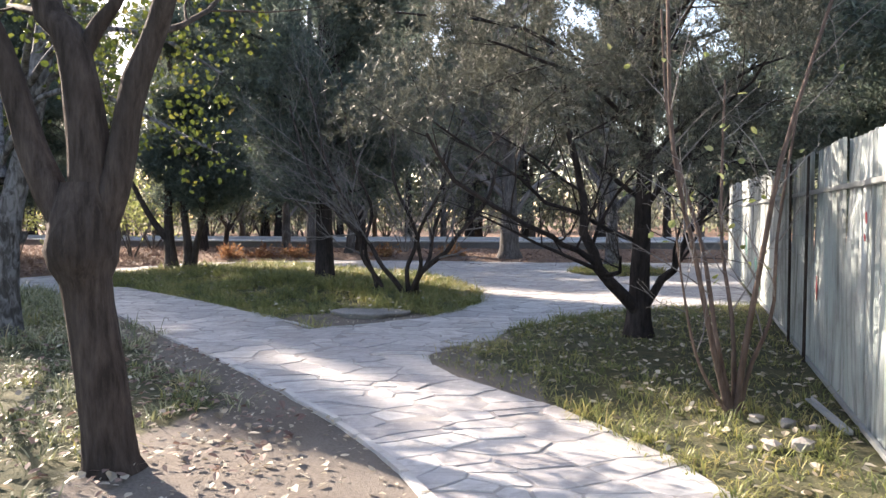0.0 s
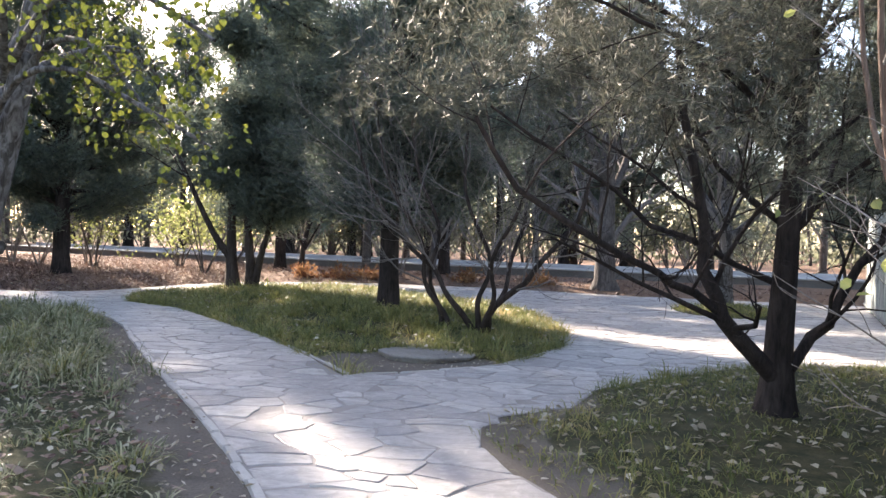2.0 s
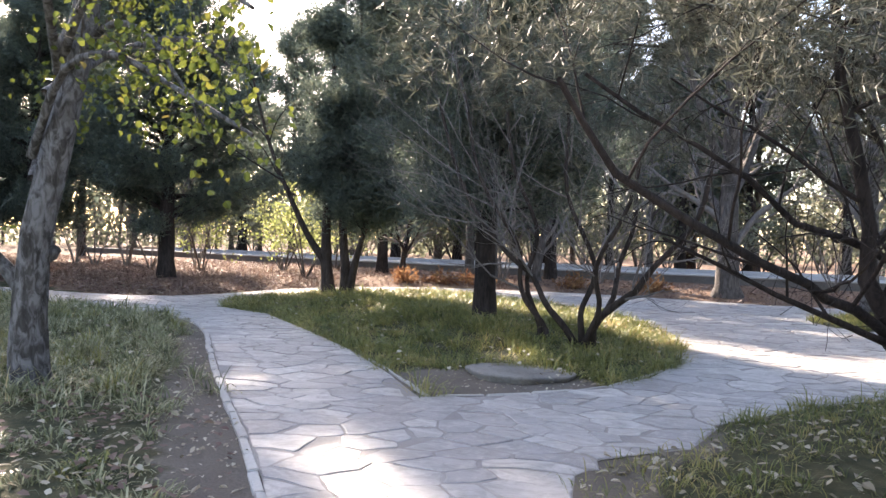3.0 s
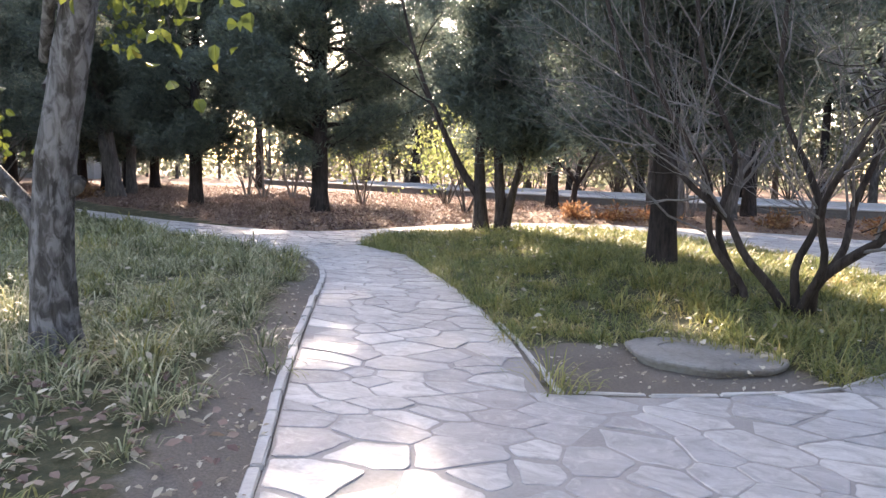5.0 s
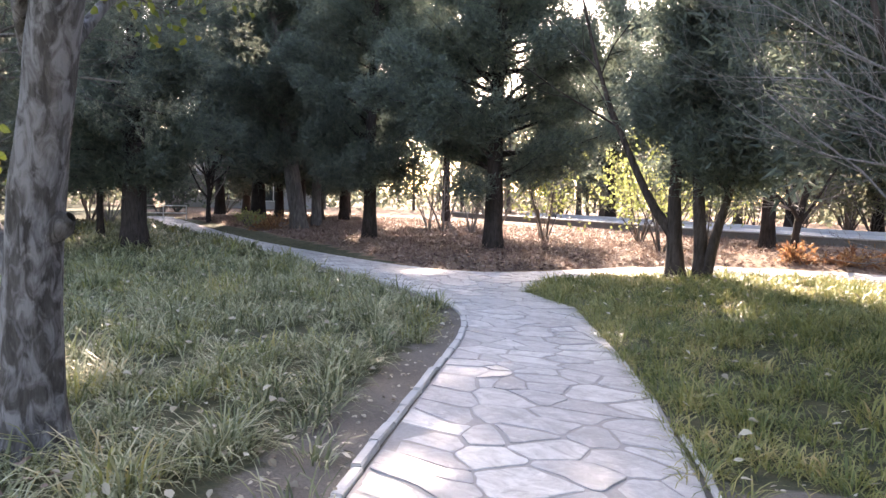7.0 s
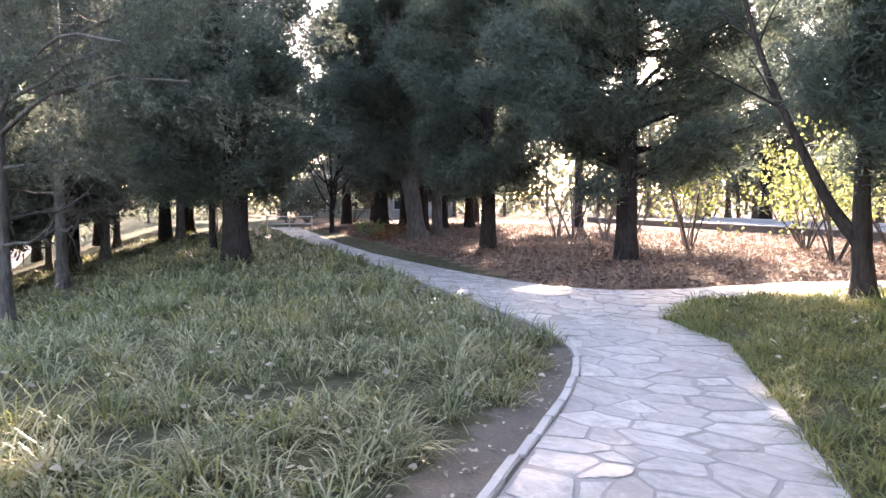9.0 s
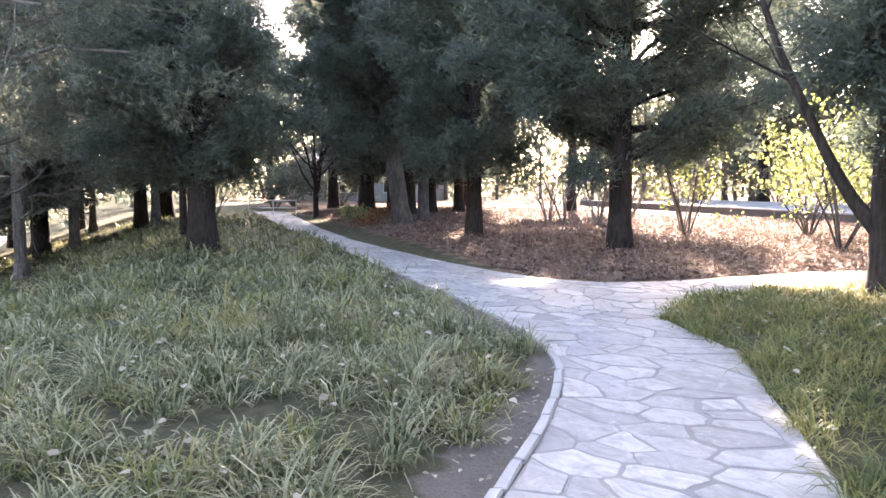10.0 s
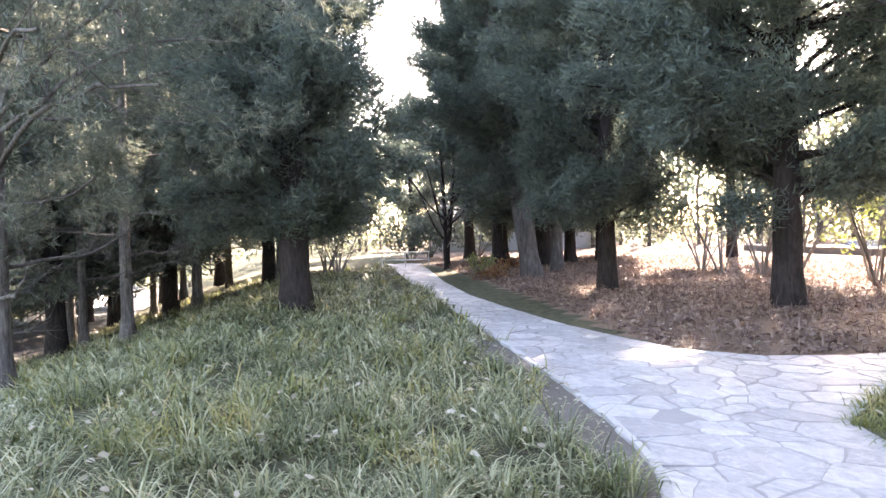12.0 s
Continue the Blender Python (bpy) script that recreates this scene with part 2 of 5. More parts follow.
# ---- mesh helpers ----
class Geo:
    """Gathers points and faces of one mesh."""

    def __init__(self):
        self.v, self.f, self.n = [], [], 0

    def add(self, verts, faces):
        verts = np.asarray(verts, dtype=np.float32).reshape(-1, 3)
        self.v.append(verts)
        self.f.append(np.asarray(faces, dtype=np.int32) + self.n)
        self.n += len(verts)

    def mesh(self, name, mat, smooth=True):
        me = bpy.data.meshes.new(name)
        if self.n:
            v = np.concatenate(self.v)
            loops = np.concatenate([f.ravel() for f in self.f])
            sizes = np.concatenate([np.full(len(f), f.shape[1], dtype=np.int32) for f in self.f])
            starts = np.concatenate([[0], np.cumsum(sizes)[:-1]]).astype(np.int32)
            me.vertices.add(len(v))
            me.vertices.foreach_set("co", v.ravel())
            me.loops.add(len(loops))
            me.loops.foreach_set("vertex_index", loops)
            me.polygons.add(len(sizes))
            me.polygons.foreach_set("loop_start", starts)
            me.polygons.foreach_set("use_smooth", np.full(len(sizes), smooth))
            me.update(calc_edges=True)
        me.materials.append(mat)
        return me

    def part(self, name, mat, parent=None, label="", smooth=True):
        ob = new(name, self.mesh(name, mat, smooth))
        ob.parent = parent
        return tagged(ob, label)


def part(name, bm, mat, parent, label="", smooth=False):
    me = bpy.data.meshes.new(name)
    bmesh.ops.recalc_face_normals(bm, faces=bm.faces)
    bm.to_mesh(me)
    bm.free()
    if smooth:
        me.polygons.foreach_set("use_smooth", np.full(len(me.polygons), True))
    me.materials.append(mat)
    ob = new(name, me)
    ob.parent = parent
    return tagged(ob, label)


def thing(name, m, label, category, group="", kind=""):
    ob = new(name)
    ob.matrix_basis = m
    ob.empty_display_size = 0.1
    return tagged(ob, label, category, group, kind)


def box(bm, m, sx, sy, sz, bevel=0.0):
    r = bmesh.ops.create_cube(bm, size=1.0, matrix=m @ Matrix.Diagonal((sx, sy, sz, 1)))
    if bevel:
        es = list({e for v in r["verts"] for e in v.link_edges})
        bmesh.ops.bevel(bm, geom=es, offset=bevel, segments=2, affect="EDGES")
    return bm


def tube(geo, pts, radii, sides=6, rng=None, rough=0.0):
    pts, radii = np.asarray(pts, dtype=float), np.asarray(radii, dtype=float)
    n = len(pts)
    tan = np.gradient(pts, axis=0)
    tan /= np.linalg.norm(tan, axis=1)[:, None] + 1e-9
    ref = np.array([1.0, 0, 0]) if abs(tan[0][0]) < 0.7 else np.array([0, 1.0, 0])
    a = np.cross(tan, ref)
    a /= np.linalg.norm(a, axis=1)[:, None] + 1e-9
    b = np.cross(tan, a)
    ang = np.linspace(0, 2 * math.pi, sides, endpoint=False)
    rr = radii[:, None] * (1 + (rng.normal(0, rough, (n, sides)) if rng is not None and rough else 0))
    v = pts[:, None, :] + rr[..., None] * (np.cos(ang)[None, :, None] * a[:, None, :] + np.sin(ang)[None, :, None] * b[:, None, :])
    i = np.arange(n - 1)[:, None] * sides + np.arange(sides)[None, :]
    j = np.arange(n - 1)[:, None] * sides + (np.arange(sides)[None, :] + 1) % sides
    geo.add(v, np.stack([i, i + sides, j + sides, j], axis=-1).reshape(-1, 4))


def unit(v):
    return v / (np.linalg.norm(v) + 1e-9)


def grow(rng, p, d, length, n, wander, lift):
    pts, d = [np.array(p, dtype=float)], unit(np.array(d, dtype=float))
    for _ in range(n):
        d = unit(d + rng.normal(0, wander, 3) + np.array([0, 0, lift]))
        pts.append(pts[-1] + d * length / n)
    return np.array(pts)


def curve(points, n):
    """A smooth line through the points (Catmull-Rom)."""
    p = np.array(points, dtype=float)
    p = np.vstack([2 * p[0] - p[1], p, 2 * p[-1] - p[-2]])
    out = []
    segs = len(p) - 3
    for u in np.linspace(0, segs - 1e-6, n):
        i = int(u)
        t = u - i
        a, b, c, d = p[i:i + 4]
        out.append(0.5 * (2 * b + (c - a) * t + (2 * a - 5 * b + 4 * c - d) * t * t + (3 * b - a - 3 * c + d) * t ** 3))
    return np.array(out)


def ramify(geo, rng, pts, r0, r1, spec, level, tips, sides):
    """Side branches of a limb, level by level; tips gathers (place, way) along the last ones."""
    count, angle, ratio, wander, lift, start = spec[level]
    n = len(pts)
    total = np.linalg.norm(np.diff(pts, axis=0), axis=1).sum()
    for k in range(count):
        u = start + (1 - start) * (k + rng.random()) / count
        x = min(u * (n - 1), n - 1.001)
        i = int(x)
        p = pts[i] + (pts[i + 1] - pts[i]) * (x - i)
        t = unit(pts[i + 1] - pts[i])
        side = unit(np.cross(t, rng.normal(0, 1, 3)))
        a = radians(angle) * rng.uniform(0.6, 1.3)
        d = t * math.cos(a) + side * math.sin(a)
        length = total * ratio * rng.uniform(0.6, 1.25) * (1.15 - 0.5 * u)
        ra = (r0 + (r1 - r0) * u) * 0.5
        m = 5 if level == 0 else 4
        q = grow(rng, p, d, length, m, wander, lift)
        tube(geo, q, np.linspace(ra, max(ra * 0.3, 0.002), m + 1), sides[min(level, len(sides) - 1)])
        if level + 1 < len(spec):
            ramify(geo, rng, q, ra, ra * 0.3, spec, level + 1, tips, sides)
        else:
            for w in (0.4, 0.7, 1.0):
                x = w * m - 1e-3
                i = int(x)
                tips.append((q[i] + (q[i + 1] - q[i]) * (x - i), unit(q[i + 1] - q[i])))


def leaf_quads(geo, rng, centres, dirs, length, width, spread=0.6, fold=0.25):
    """A pointed leaf (four points, folded along its rib) at each centre, growing along dirs."""
    n = len(centres)
    if not n:
        return
    d = dirs + rng.normal(0, spread, (n, 3))
    d /= np.linalg.norm(d, axis=1)[:, None] + 1e-9
    s = np.cross(d, rng.normal(0, 1, (n, 3)))
    s /= np.linalg.norm(s, axis=1)[:, None] + 1e-9
    up = np.cross(s, d)
    ln = (length * rng.uniform(0.6, 1.3, n))[:, None]
    wd = (width * rng.uniform(0.7, 1.3, n))[:, None]
    mid = centres + d * ln * 0.45
    v = np.stack([centres, mid + s * wd * 0.5 + up * wd * fold, centres + d * ln, mid - s * wd * 0.5 + up * wd * fold], axis=1)
    i = np.arange(n)[:, None] * 4
    geo.add(v, np.concatenate([i + [[0, 1, 2]], i + [[0, 2, 3]]]))


def round_leaves(geo, rng, centres, dirs, length, width, spread=0.6, fold=0.12):
    """Broad leaves of two folded halves with a short point."""
    n = len(centres)
    if not n:
        return
    d = dirs + rng.normal(0, spread, (n, 3))
    d /= np.linalg.norm(d, axis=1)[:, None] + 1e-9
    s = np.cross(d, rng.normal(0, 1, (n, 3)))
    s /= np.linalg.norm(s, axis=1)[:, None] + 1e-9
    up = np.cross(s, d) * fold
    ln = (length * rng.uniform(0.6, 1.25, n))[:, None]
    wd = (width * rng.uniform(0.75, 1.2, n))[:, None]
    c = centres
    v = np.stack([c, c + d * ln * 0.22 + (s * 0.46 + up) * wd, c + d * ln * 0.62 + (s * 0.44 + up) * wd, c + d * ln - up * ln * 0.5,
                  c + d * ln * 0.62 + (up - s * 0.44) * wd, c + d * ln * 0.22 + (up - s * 0.46) * wd], axis=1)
    i = np.arange(n)[:, None] * 6
    geo.add(v, np.concatenate([i + [[0, 1, 2, 3]], i + [[0, 3, 4, 5]]]))


def needle_tufts(geo, rng, centres, dirs, count, length, width):
    n = len(centres)
    if not n:
        return
    c = np.repeat(centres, count, axis=0)
    d = np.repeat(dirs, count, axis=0) + rng.normal(0, 0.75, (n * count, 3))
    d /= np.linalg.norm(d, axis=1)[:, None] + 1e-9
    s = np.cross(d, rng.normal(0, 1, (n * count, 3)))
    s /= np.linalg.norm(s, axis=1)[:, None] + 1e-9
    ln = (length * rng.uniform(0.6, 1.2, n * count))[:, None]
    v = np.stack([c - s * width / 2, c + s * width / 2, c + d * ln], axis=1)
    geo.add(v, np.arange(n * count * 3).reshape(-1, 3))


# ---- the plan ----
LEFT_EDGE = [(0.45, -9), (0.42, 0), (0.30, 2.6), (-0.09, 4.26), (-0.80, 5.76), (-2.05, 7.75), (-2.80, 8.82), (-3.76, 10.12), (-4.90, 11.74),
             (-6.18, 13.60), (-6.92, 14.52), (-7.62, 15.2), (-8.69, 15.84), (-10.7, 16.57), (-13.1, 17.3), (-17.3, 18.6), (-22.4, 20.2), (-26.5, 21.2), (-43, 26.5)]
NORTH_EDGE = [(-43, 28.3), (-25.8, 22.1), (-20.9, 20.55), (-17.7, 19.8), (-14.7, 19.2), (-11.95, 18.95), (-11.0, 19.4), (-10.5, 20.2), (-10.2, 21.5),
              (-9.8, 23.2), (-8.7, 25.2), (-6.6, 26.5), (-4, 26.9), (-1.5, 26.7), (1, 26.0), (3, 25.3), (9.2, 24.6)]
RIGHT_EDGE = [(5.45, 13.3), (3.95, 12.85), (2.70, 12.3), (1.72, 11.4), (0.92, 10.45), (0.62, 9.5), (0.14, 9.1), (-0.16, 8.35), (-0.12, 7.95), (0.08, 7.48),
              (0.57, 6.68), (0.97, 6.08), (1.26, 5.36), (1.49, 4.8), (1.62, 4.16), (1.80, 2.6), (1.95, 0), (1.98, -9)]
PATH_POLY = np.array(LEFT_EDGE + NORTH_EDGE + RIGHT_EDGE, dtype=float)
ISLAND = np.array([(-8.5, 17.65), (-6.9, 16.75), (-6.0, 15.75), (-4.86, 14.5), (-3.78, 13.25), (-2.75, 11.85), (-1.85, 10.5), (-1.07, 10.95), (-0.3, 11.55), (0.3, 12.6),
                   (0.65, 13.8), (0.72, 15.4), (0.45, 17.5), (-0.3, 19.5), (-1.6, 21.5), (-3.5, 23.3), (-5.5, 24.1), (-7.2, 23.6), (-8.4, 22.2), (-9.1, 20.5), (-9.2, 19.2)], dtype=float)
PATCH = np.array([(4.8 + 1.35 * math.cos(a), 21.0 + 1.7 * math.sin(a)) for a in np.linspace(0, 6.2, 14)], dtype=float)
CREST = np.array([(-7, -40), (-7.0, -8), (-7.3, 2), (-8.4, 7.5), (-9.6, 10), (-11.2, 11.5), (-13.2, 12.6), (-16.3, 14.0), (-19.5, 15.2), (-24, 16.7), (-32, 18.8), (-45, 22), (-80, 30)], dtype=float)


def seg_dist(p, poly, closed=True):
    a = poly
    b = np.roll(poly, -1, axis=0)
    if not closed:
        a, b = a[:-1], b[:-1]
    ab = b - a
    t = ((p[:, None, :] - a) * ab).sum(-1) / ((ab * ab).sum(-1) + 1e-12)
    t = np.clip(t, 0, 1)
    near = a + t[..., None] * ab
    d = np.linalg.norm(p[:, None, :] - near, axis=-1)
    k = d.argmin(1)
    r = np.arange(len(p))
    return d[r, k], near[r, k], ab[k]


def inside(p, poly):
    x, y = p[:, 0], p[:, 1]
    c = np.zeros(len(p), dtype=bool)
    j = len(poly) - 1
    for i in range(len(poly)):
        xi, yi, xj, yj = *poly[i], *poly[j]
        c ^= ((yi > y) != (yj > y)) & (x < (xj - xi) * (y - yi) / (yj - yi + 1e-12) + xi)
        j = i
    return c


def sdf(p, poly):
    d = seg_dist(p, poly)[0]
    return np.where(inside(p, poly), -d, d)


def smooth(x):
    x = np.clip(x, 0, 1)
    return x * x * (3 - 2 * x)


def on_path(p):
    return inside(p, PATH_POLY) & ~inside(p, ISLAND) & ~inside(p, PATCH)


def path_sd(p):
    """Distance to the paving: under zero on it."""
    return np.maximum(np.maximum(sdf(p, PATH_POLY), -sdf(p, ISLAND)), -sdf(p, PATCH))


def crest_fall(p):
    d, near, way = seg_dist(p, CREST, False)
    side = way[:, 0] * (p[:, 1] - near[:, 1]) - way[:, 1] * (p[:, 0] - near[:, 0])
    s = np.where(side > 0, d, -d)      # over zero: downhill of the crest
    s = np.clip(s + 0.2, 0, None)
    fall = 0.17 * s + 0.022 * s * s
    return -5.0 * (1 - np.exp(-fall / 5.0)) - 0.01 * np.clip(s - 8, 0, 60)


def height(p):
    p = np.asarray(p, dtype=float).reshape(-1, 2)
    sd = path_sd(p)
    isl = sdf(p, ISLAND)
    z = np.where(sd < 0, -0.012, 0.0)
    z = z + np.where(isl < 0, -0.012 + 0.20 * smooth((-isl - 0.3) / 2.4) * smooth((np.hypot(p[:, 0] + 1.35, p[:, 1] - 11.6) - 0.9) / 2.2), 0)
    out = (isl >= 0) & (sd > 0)
    north = out & (p[:, 1] > 18.5) & (sdf(p, PATH_POLY) > 0) & (p[:, 1] > 18.8 - 0.31 * (p[:, 0] + 12) - 0.4)
    z = z + np.where(out, 0.0 + 0.05 * smooth(sd / 0.8), 0) + np.where(north, 0.13 * smooth(sd / 2.5), 0)
    nz = np.sin(p[:, 0] * 1.3 + 0.7 * np.sin(p[:, 1] * 0.9)) * np.cos(p[:, 1] * 1.1 + 1.3) * 0.025
    z = z + np.where(sd > 0, nz * smooth(sd / 1.0), 0)
    return z + np.where(sd > 0.2, crest_fall(p) * smooth((sd - 0.2) / 1.5), 0)


def ground_z(x, y):
    return float(height([(x, y)])[0])


def dirt(p):
    """One where bare soil shows beside the paving."""
    sd = path_sd(p)
    x, y = p[:, 0], p[:, 1]
    left = (x < 1) & ~inside(p, ISLAND)
    bare = np.where(left & (y < 18), smooth((0.62 - sd + 0.2 * np.sin(x * 2.1 + y)) / 0.35), 0)
    bare = np.maximum(bare, np.where(left, smooth((1.5 - np.hypot((x + 0.75) / 1.15, (y - 4.2) / 2.2)) / 0.5), 0))
    corner = np.hypot((x + 1.35) / 1.25, (y - 11.55) / 0.9)
    bare = np.maximum(bare, smooth((1.15 - corner) / 0.3))
    return bare


def in_north(p):
    return (sdf(p, PATH_POLY) > 0) & (p[:, 1] > 18.8 - 0.31 * (p[:, 0] + 12)) & (p[:, 1] > 18.6)


# ---- ground ----
def axis_steps(lo, hi, step):
    far = [2, 5, 10, 20, 45, 100, 220, 500, 1200]
    return np.array([lo - f for f in far[::-1]] + list(np.arange(lo, hi + 1e-6, step)) + [hi + f for f in far])


def build_ground():
    xs, ys = axis_steps(-34, 11, 0.25), axis_steps(-6, 36, 0.25)
    gx, gy = np.meshgrid(xs, ys)
    p = np.stack([gx.ravel(), gy.ravel()], axis=1)
    z = height(p)
    geo = Geo()
    nx = len(xs)
    i = (np.arange(len(ys) - 1)[:, None] * nx + np.arange(nx - 1)[None, :]).ravel()
    geo.add(np.column_stack([p, z]), np.stack([i, i + 1, i + nx + 1, i + nx], axis=1))
    ob = tagged(geo.part("ground", GROUND), "bare soil, grass thatch and leaf litter of a park", "ground", kind="structure")
    leafy = in_north(p).astype(float)
    grass = (1 - dirt(p)) * (1 - leafy)
    att = ob.data.color_attributes.new("cover", "FLOAT_COLOR", "POINT")
    att.data.foreach_set("color", np.column_stack([grass, leafy, np.zeros(len(p)), np.ones(len(p))]).astype(np.float32).ravel())
    return ob


build_ground()


# ---- trees ----
def upright(x, y, turn=0.0, sink=0.03):
    return pose(x, y, ground_z(x, y) - sink, 0, 0, turn)


def trunk_tube(geo, rng, pts, r0, r1, sides=12, flare=0.45):
    n = len(pts)
    u = np.linspace(0, 1, n)
    hgt = np.array(pts)[:, 2] - pts[0][2]
    r = r0 + (r1 - r0) * u + r0 * flare * np.exp(-hgt / 0.18)
    tube(geo, pts, r, sides, rng, 0.035)


def sprays(geo, rng, centres, dirs, size, count=7):
    """Fine scaly twiglets, several round each centre, hanging a little."""
    n = len(centres) * count
    c = np.repeat(centres, count, axis=0) + rng.normal(0, size * 0.55, (n, 3))
    d = np.repeat(dirs, count, axis=0) * 0.7 + rng.normal(0, 0.45, (n, 3)) - np.array([0, 0, 0.2])
    d /= np.linalg.norm(d, axis=1)[:, None] + 1e-9
    w = np.cross(d, rng.normal(0, 1, (n, 3)))
    w *= (size * 0.085 * rng.uniform(0.7, 1.4, n) / (np.linalg.norm(w, axis=1) + 1e-9))[:, None]
    v = np.stack([c - w, c + w, c + d * (size * rng.uniform(0.7, 1.4, n))[:, None]], axis=1)
    geo.add(v, np.arange(n * 3).reshape(-1, 3))


def juniper(name, m, seed, tall, base, radius, r0, label, lean=(0, 0), dense=1.0, bark=None, shape=0.0, group="junipers", size=0.16):
    """Conifer with a bare lower trunk and a deep, ragged crown of scaly sprays."""
    rng = np.random.default_rng(seed)
    ob = thing(name, m, label, "tree", group)
    pts = curve([(0, 0, 0), (lean[0] * 0.3, lean[1] * 0.3, tall * 0.3), (lean[0] * 0.7 + 0.1, lean[1] * 0.7, tall * 0.65), (lean[0], lean[1], tall)], 18)
    tg, bg, cg = Geo(), Geo(), Geo()
    trunk_tube(tg, rng, pts, r0, 0.03, 14, 0.22)
    tg.part("trunk", bark or BARK_DARK, ob)
    cs, ds = [], []
    nb = int(125 * dense)
    for k in range(nb):
        u = ((k + rng.random()) / nb) ** 1.1
        z = base + (tall - base) * u
        i = min(int(z / tall * 17), 16)
        c = pts[i] + (pts[i + 1] - pts[i]) * (z / tall * 17 - i)
        prof = (min(1.0, 0.5 + 2.4 * u) * (1 - u) ** (0.62 + shape)) + 0.08
        ln = radius * prof * rng.uniform(0.6, 1.25)
        a = rng.uniform(0, 2 * math.pi)
        el = rng.uniform(-0.1, 0.5) + 0.5 * u
        q = grow(rng, c, (math.cos(a) * math.cos(el), math.sin(a) * math.cos(el), math.sin(el)), ln, 5, 0.12, 0.03)
        tube(bg, q, np.linspace(0.018 + 0.012 * ln, 0.005, 6), 5)
        w = max(4, int(ln * 36 * dense))
        t = rng.uniform(0.22, 1.0, w) ** 0.8 * 4.99
        ii = t.astype(int)
        seg = q[ii + 1] - q[ii]
        cc = q[ii] + seg * (t - ii)[:, None]
        for _ in range(3):
            cs.append(cc + rng.normal(0, 0.17, (w, 3)))
            ds.append(seg / (np.linalg.norm(seg, axis=1)[:, None] + 1e-9) * 0.6 + np.array([0, 0, 0.35]))
    tagged(bg.part("branchwork", bark or BARK_DARK, ob), kind="stuff")
    sprays(cg, rng, np.concatenate(cs), np.concatenate(ds), size)
    cg.part("crown", JUNIPER, ob, "dark blue-green scaly foliage", smooth=False)
    return ob


def pine_tree(name, m, seed, limbs, trunk, r0, label, spec, tuft, bark, dens=1, crown_z=1.7, group="", needles=None):
    """Pine of given limbs (each a list of points) and a trunk, with tufts of needles on side branches."""
    rng = np.random.default_rng(seed)
    ob = thing(name, m, label, "tree", group)
    tg, cg, bg = Geo(), Geo(), Geo()
    tp = curve(trunk, 16)
    trunk_tube(tg, rng, tp, r0, 0.045)
    tg.part("trunk", bark, ob)
    tips = []
    ramify(bg, rng, tp[8:], 0.10, 0.05, spec, 0, tips, (5, 4, 3))
    for k, (pts, ra) in enumerate(limbs):
        lg = Geo()
        q = curve(pts, 10)
        q[2:-1] += rng.normal(0, 0.025, q[2:-1].shape)
        tube(lg, q, np.linspace(ra, ra * 0.35, len(q)), 8, rng, 0.05)
        lg.part("limb", bark, ob)
        ramify(bg, rng, q, ra * 0.9, ra * 0.3, spec, 0, tips, (5, 4, 3))
    tagged(bg.part("twigwork", bark, ob), kind="stuff")
    c = np.array([t[0] for t in tips])
    d = np.array([t[1] for t in tips])
    keep = c[:, 2] > crown_z + rng.normal(0, 0.25, len(c))
    c, d = c[keep], d[keep]
    c = np.repeat(c, dens, axis=0) + (rng.normal(0, 0.10, (len(c) * dens, 3)) if dens > 1 else 0)
    d = np.repeat(d, dens, axis=0)
    needle_tufts(cg, rng, c, d, tuft[0], tuft[1], tuft[2])
    cg.part("crown", needles or PINE, ob, "grey-green needle tufts", smooth=False)
    return ob


def bare_tree(name, m, seed, stems, label, spec, bark, twig_mat=None, leaves=None, category="tree", group="", wiggle=0.0):
    """Stems given as (points, radius), each with side branches and fine twigs, and leaves if any."""
    rng = np.random.default_rng(seed)
    ob = thing(name, m, label, category, group)
    bg, tips = Geo(), []
    for pts, ra in stems:
        g = Geo()
        q = curve(pts, 18 if wiggle else 12)
        if wiggle:
            u = np.linspace(0, 1, len(q))
            for ax in (0, 1):
                q[:, ax] += wiggle * np.sin(u * rng.uniform(11, 17) + rng.uniform(0, 6)) * np.minimum(1, u * 4)
        tube(g, q, np.linspace(ra, ra * 0.45, len(q)) + ra * 0.35 * np.exp(-(q[:, 2] - q[0, 2]) / 0.1), 9, rng, 0.05)
        g.part("stem", bark, ob)
        ramify(bg, rng, q, ra * 0.8, ra * 0.4, spec, 0, tips, (5, 4, 3))
    tagged(bg.part("twigwork", twig_mat or bark, ob), kind="stuff")
    if leaves:
        mat, share, length, width, low, dr = leaves
        c = np.array([t[0] for t in tips])
        d = np.array([t[1] for t in tips])
        k = (rng.random(len(c)) < share) & (c[:, 2] > low)
        lg = Geo()
        round_leaves(lg, rng, c[k] + rng.normal(0, 0.05, (k.sum(), 3)), d[k] * 0.5 + np.array([0, 0, dr]), length, width, 0.6, 0.12)
        lg.part("foliage", mat, ob, "thin yellow-green leaves", smooth=False)
    return ob


TWIGGY = [(6, 45, 0.55, 0.16, 0.02, 0.3), (6, 40, 0.5, 0.18, 0.03, 0.25), (5, 38, 0.55, 0.2, 0.03, 0.2)]


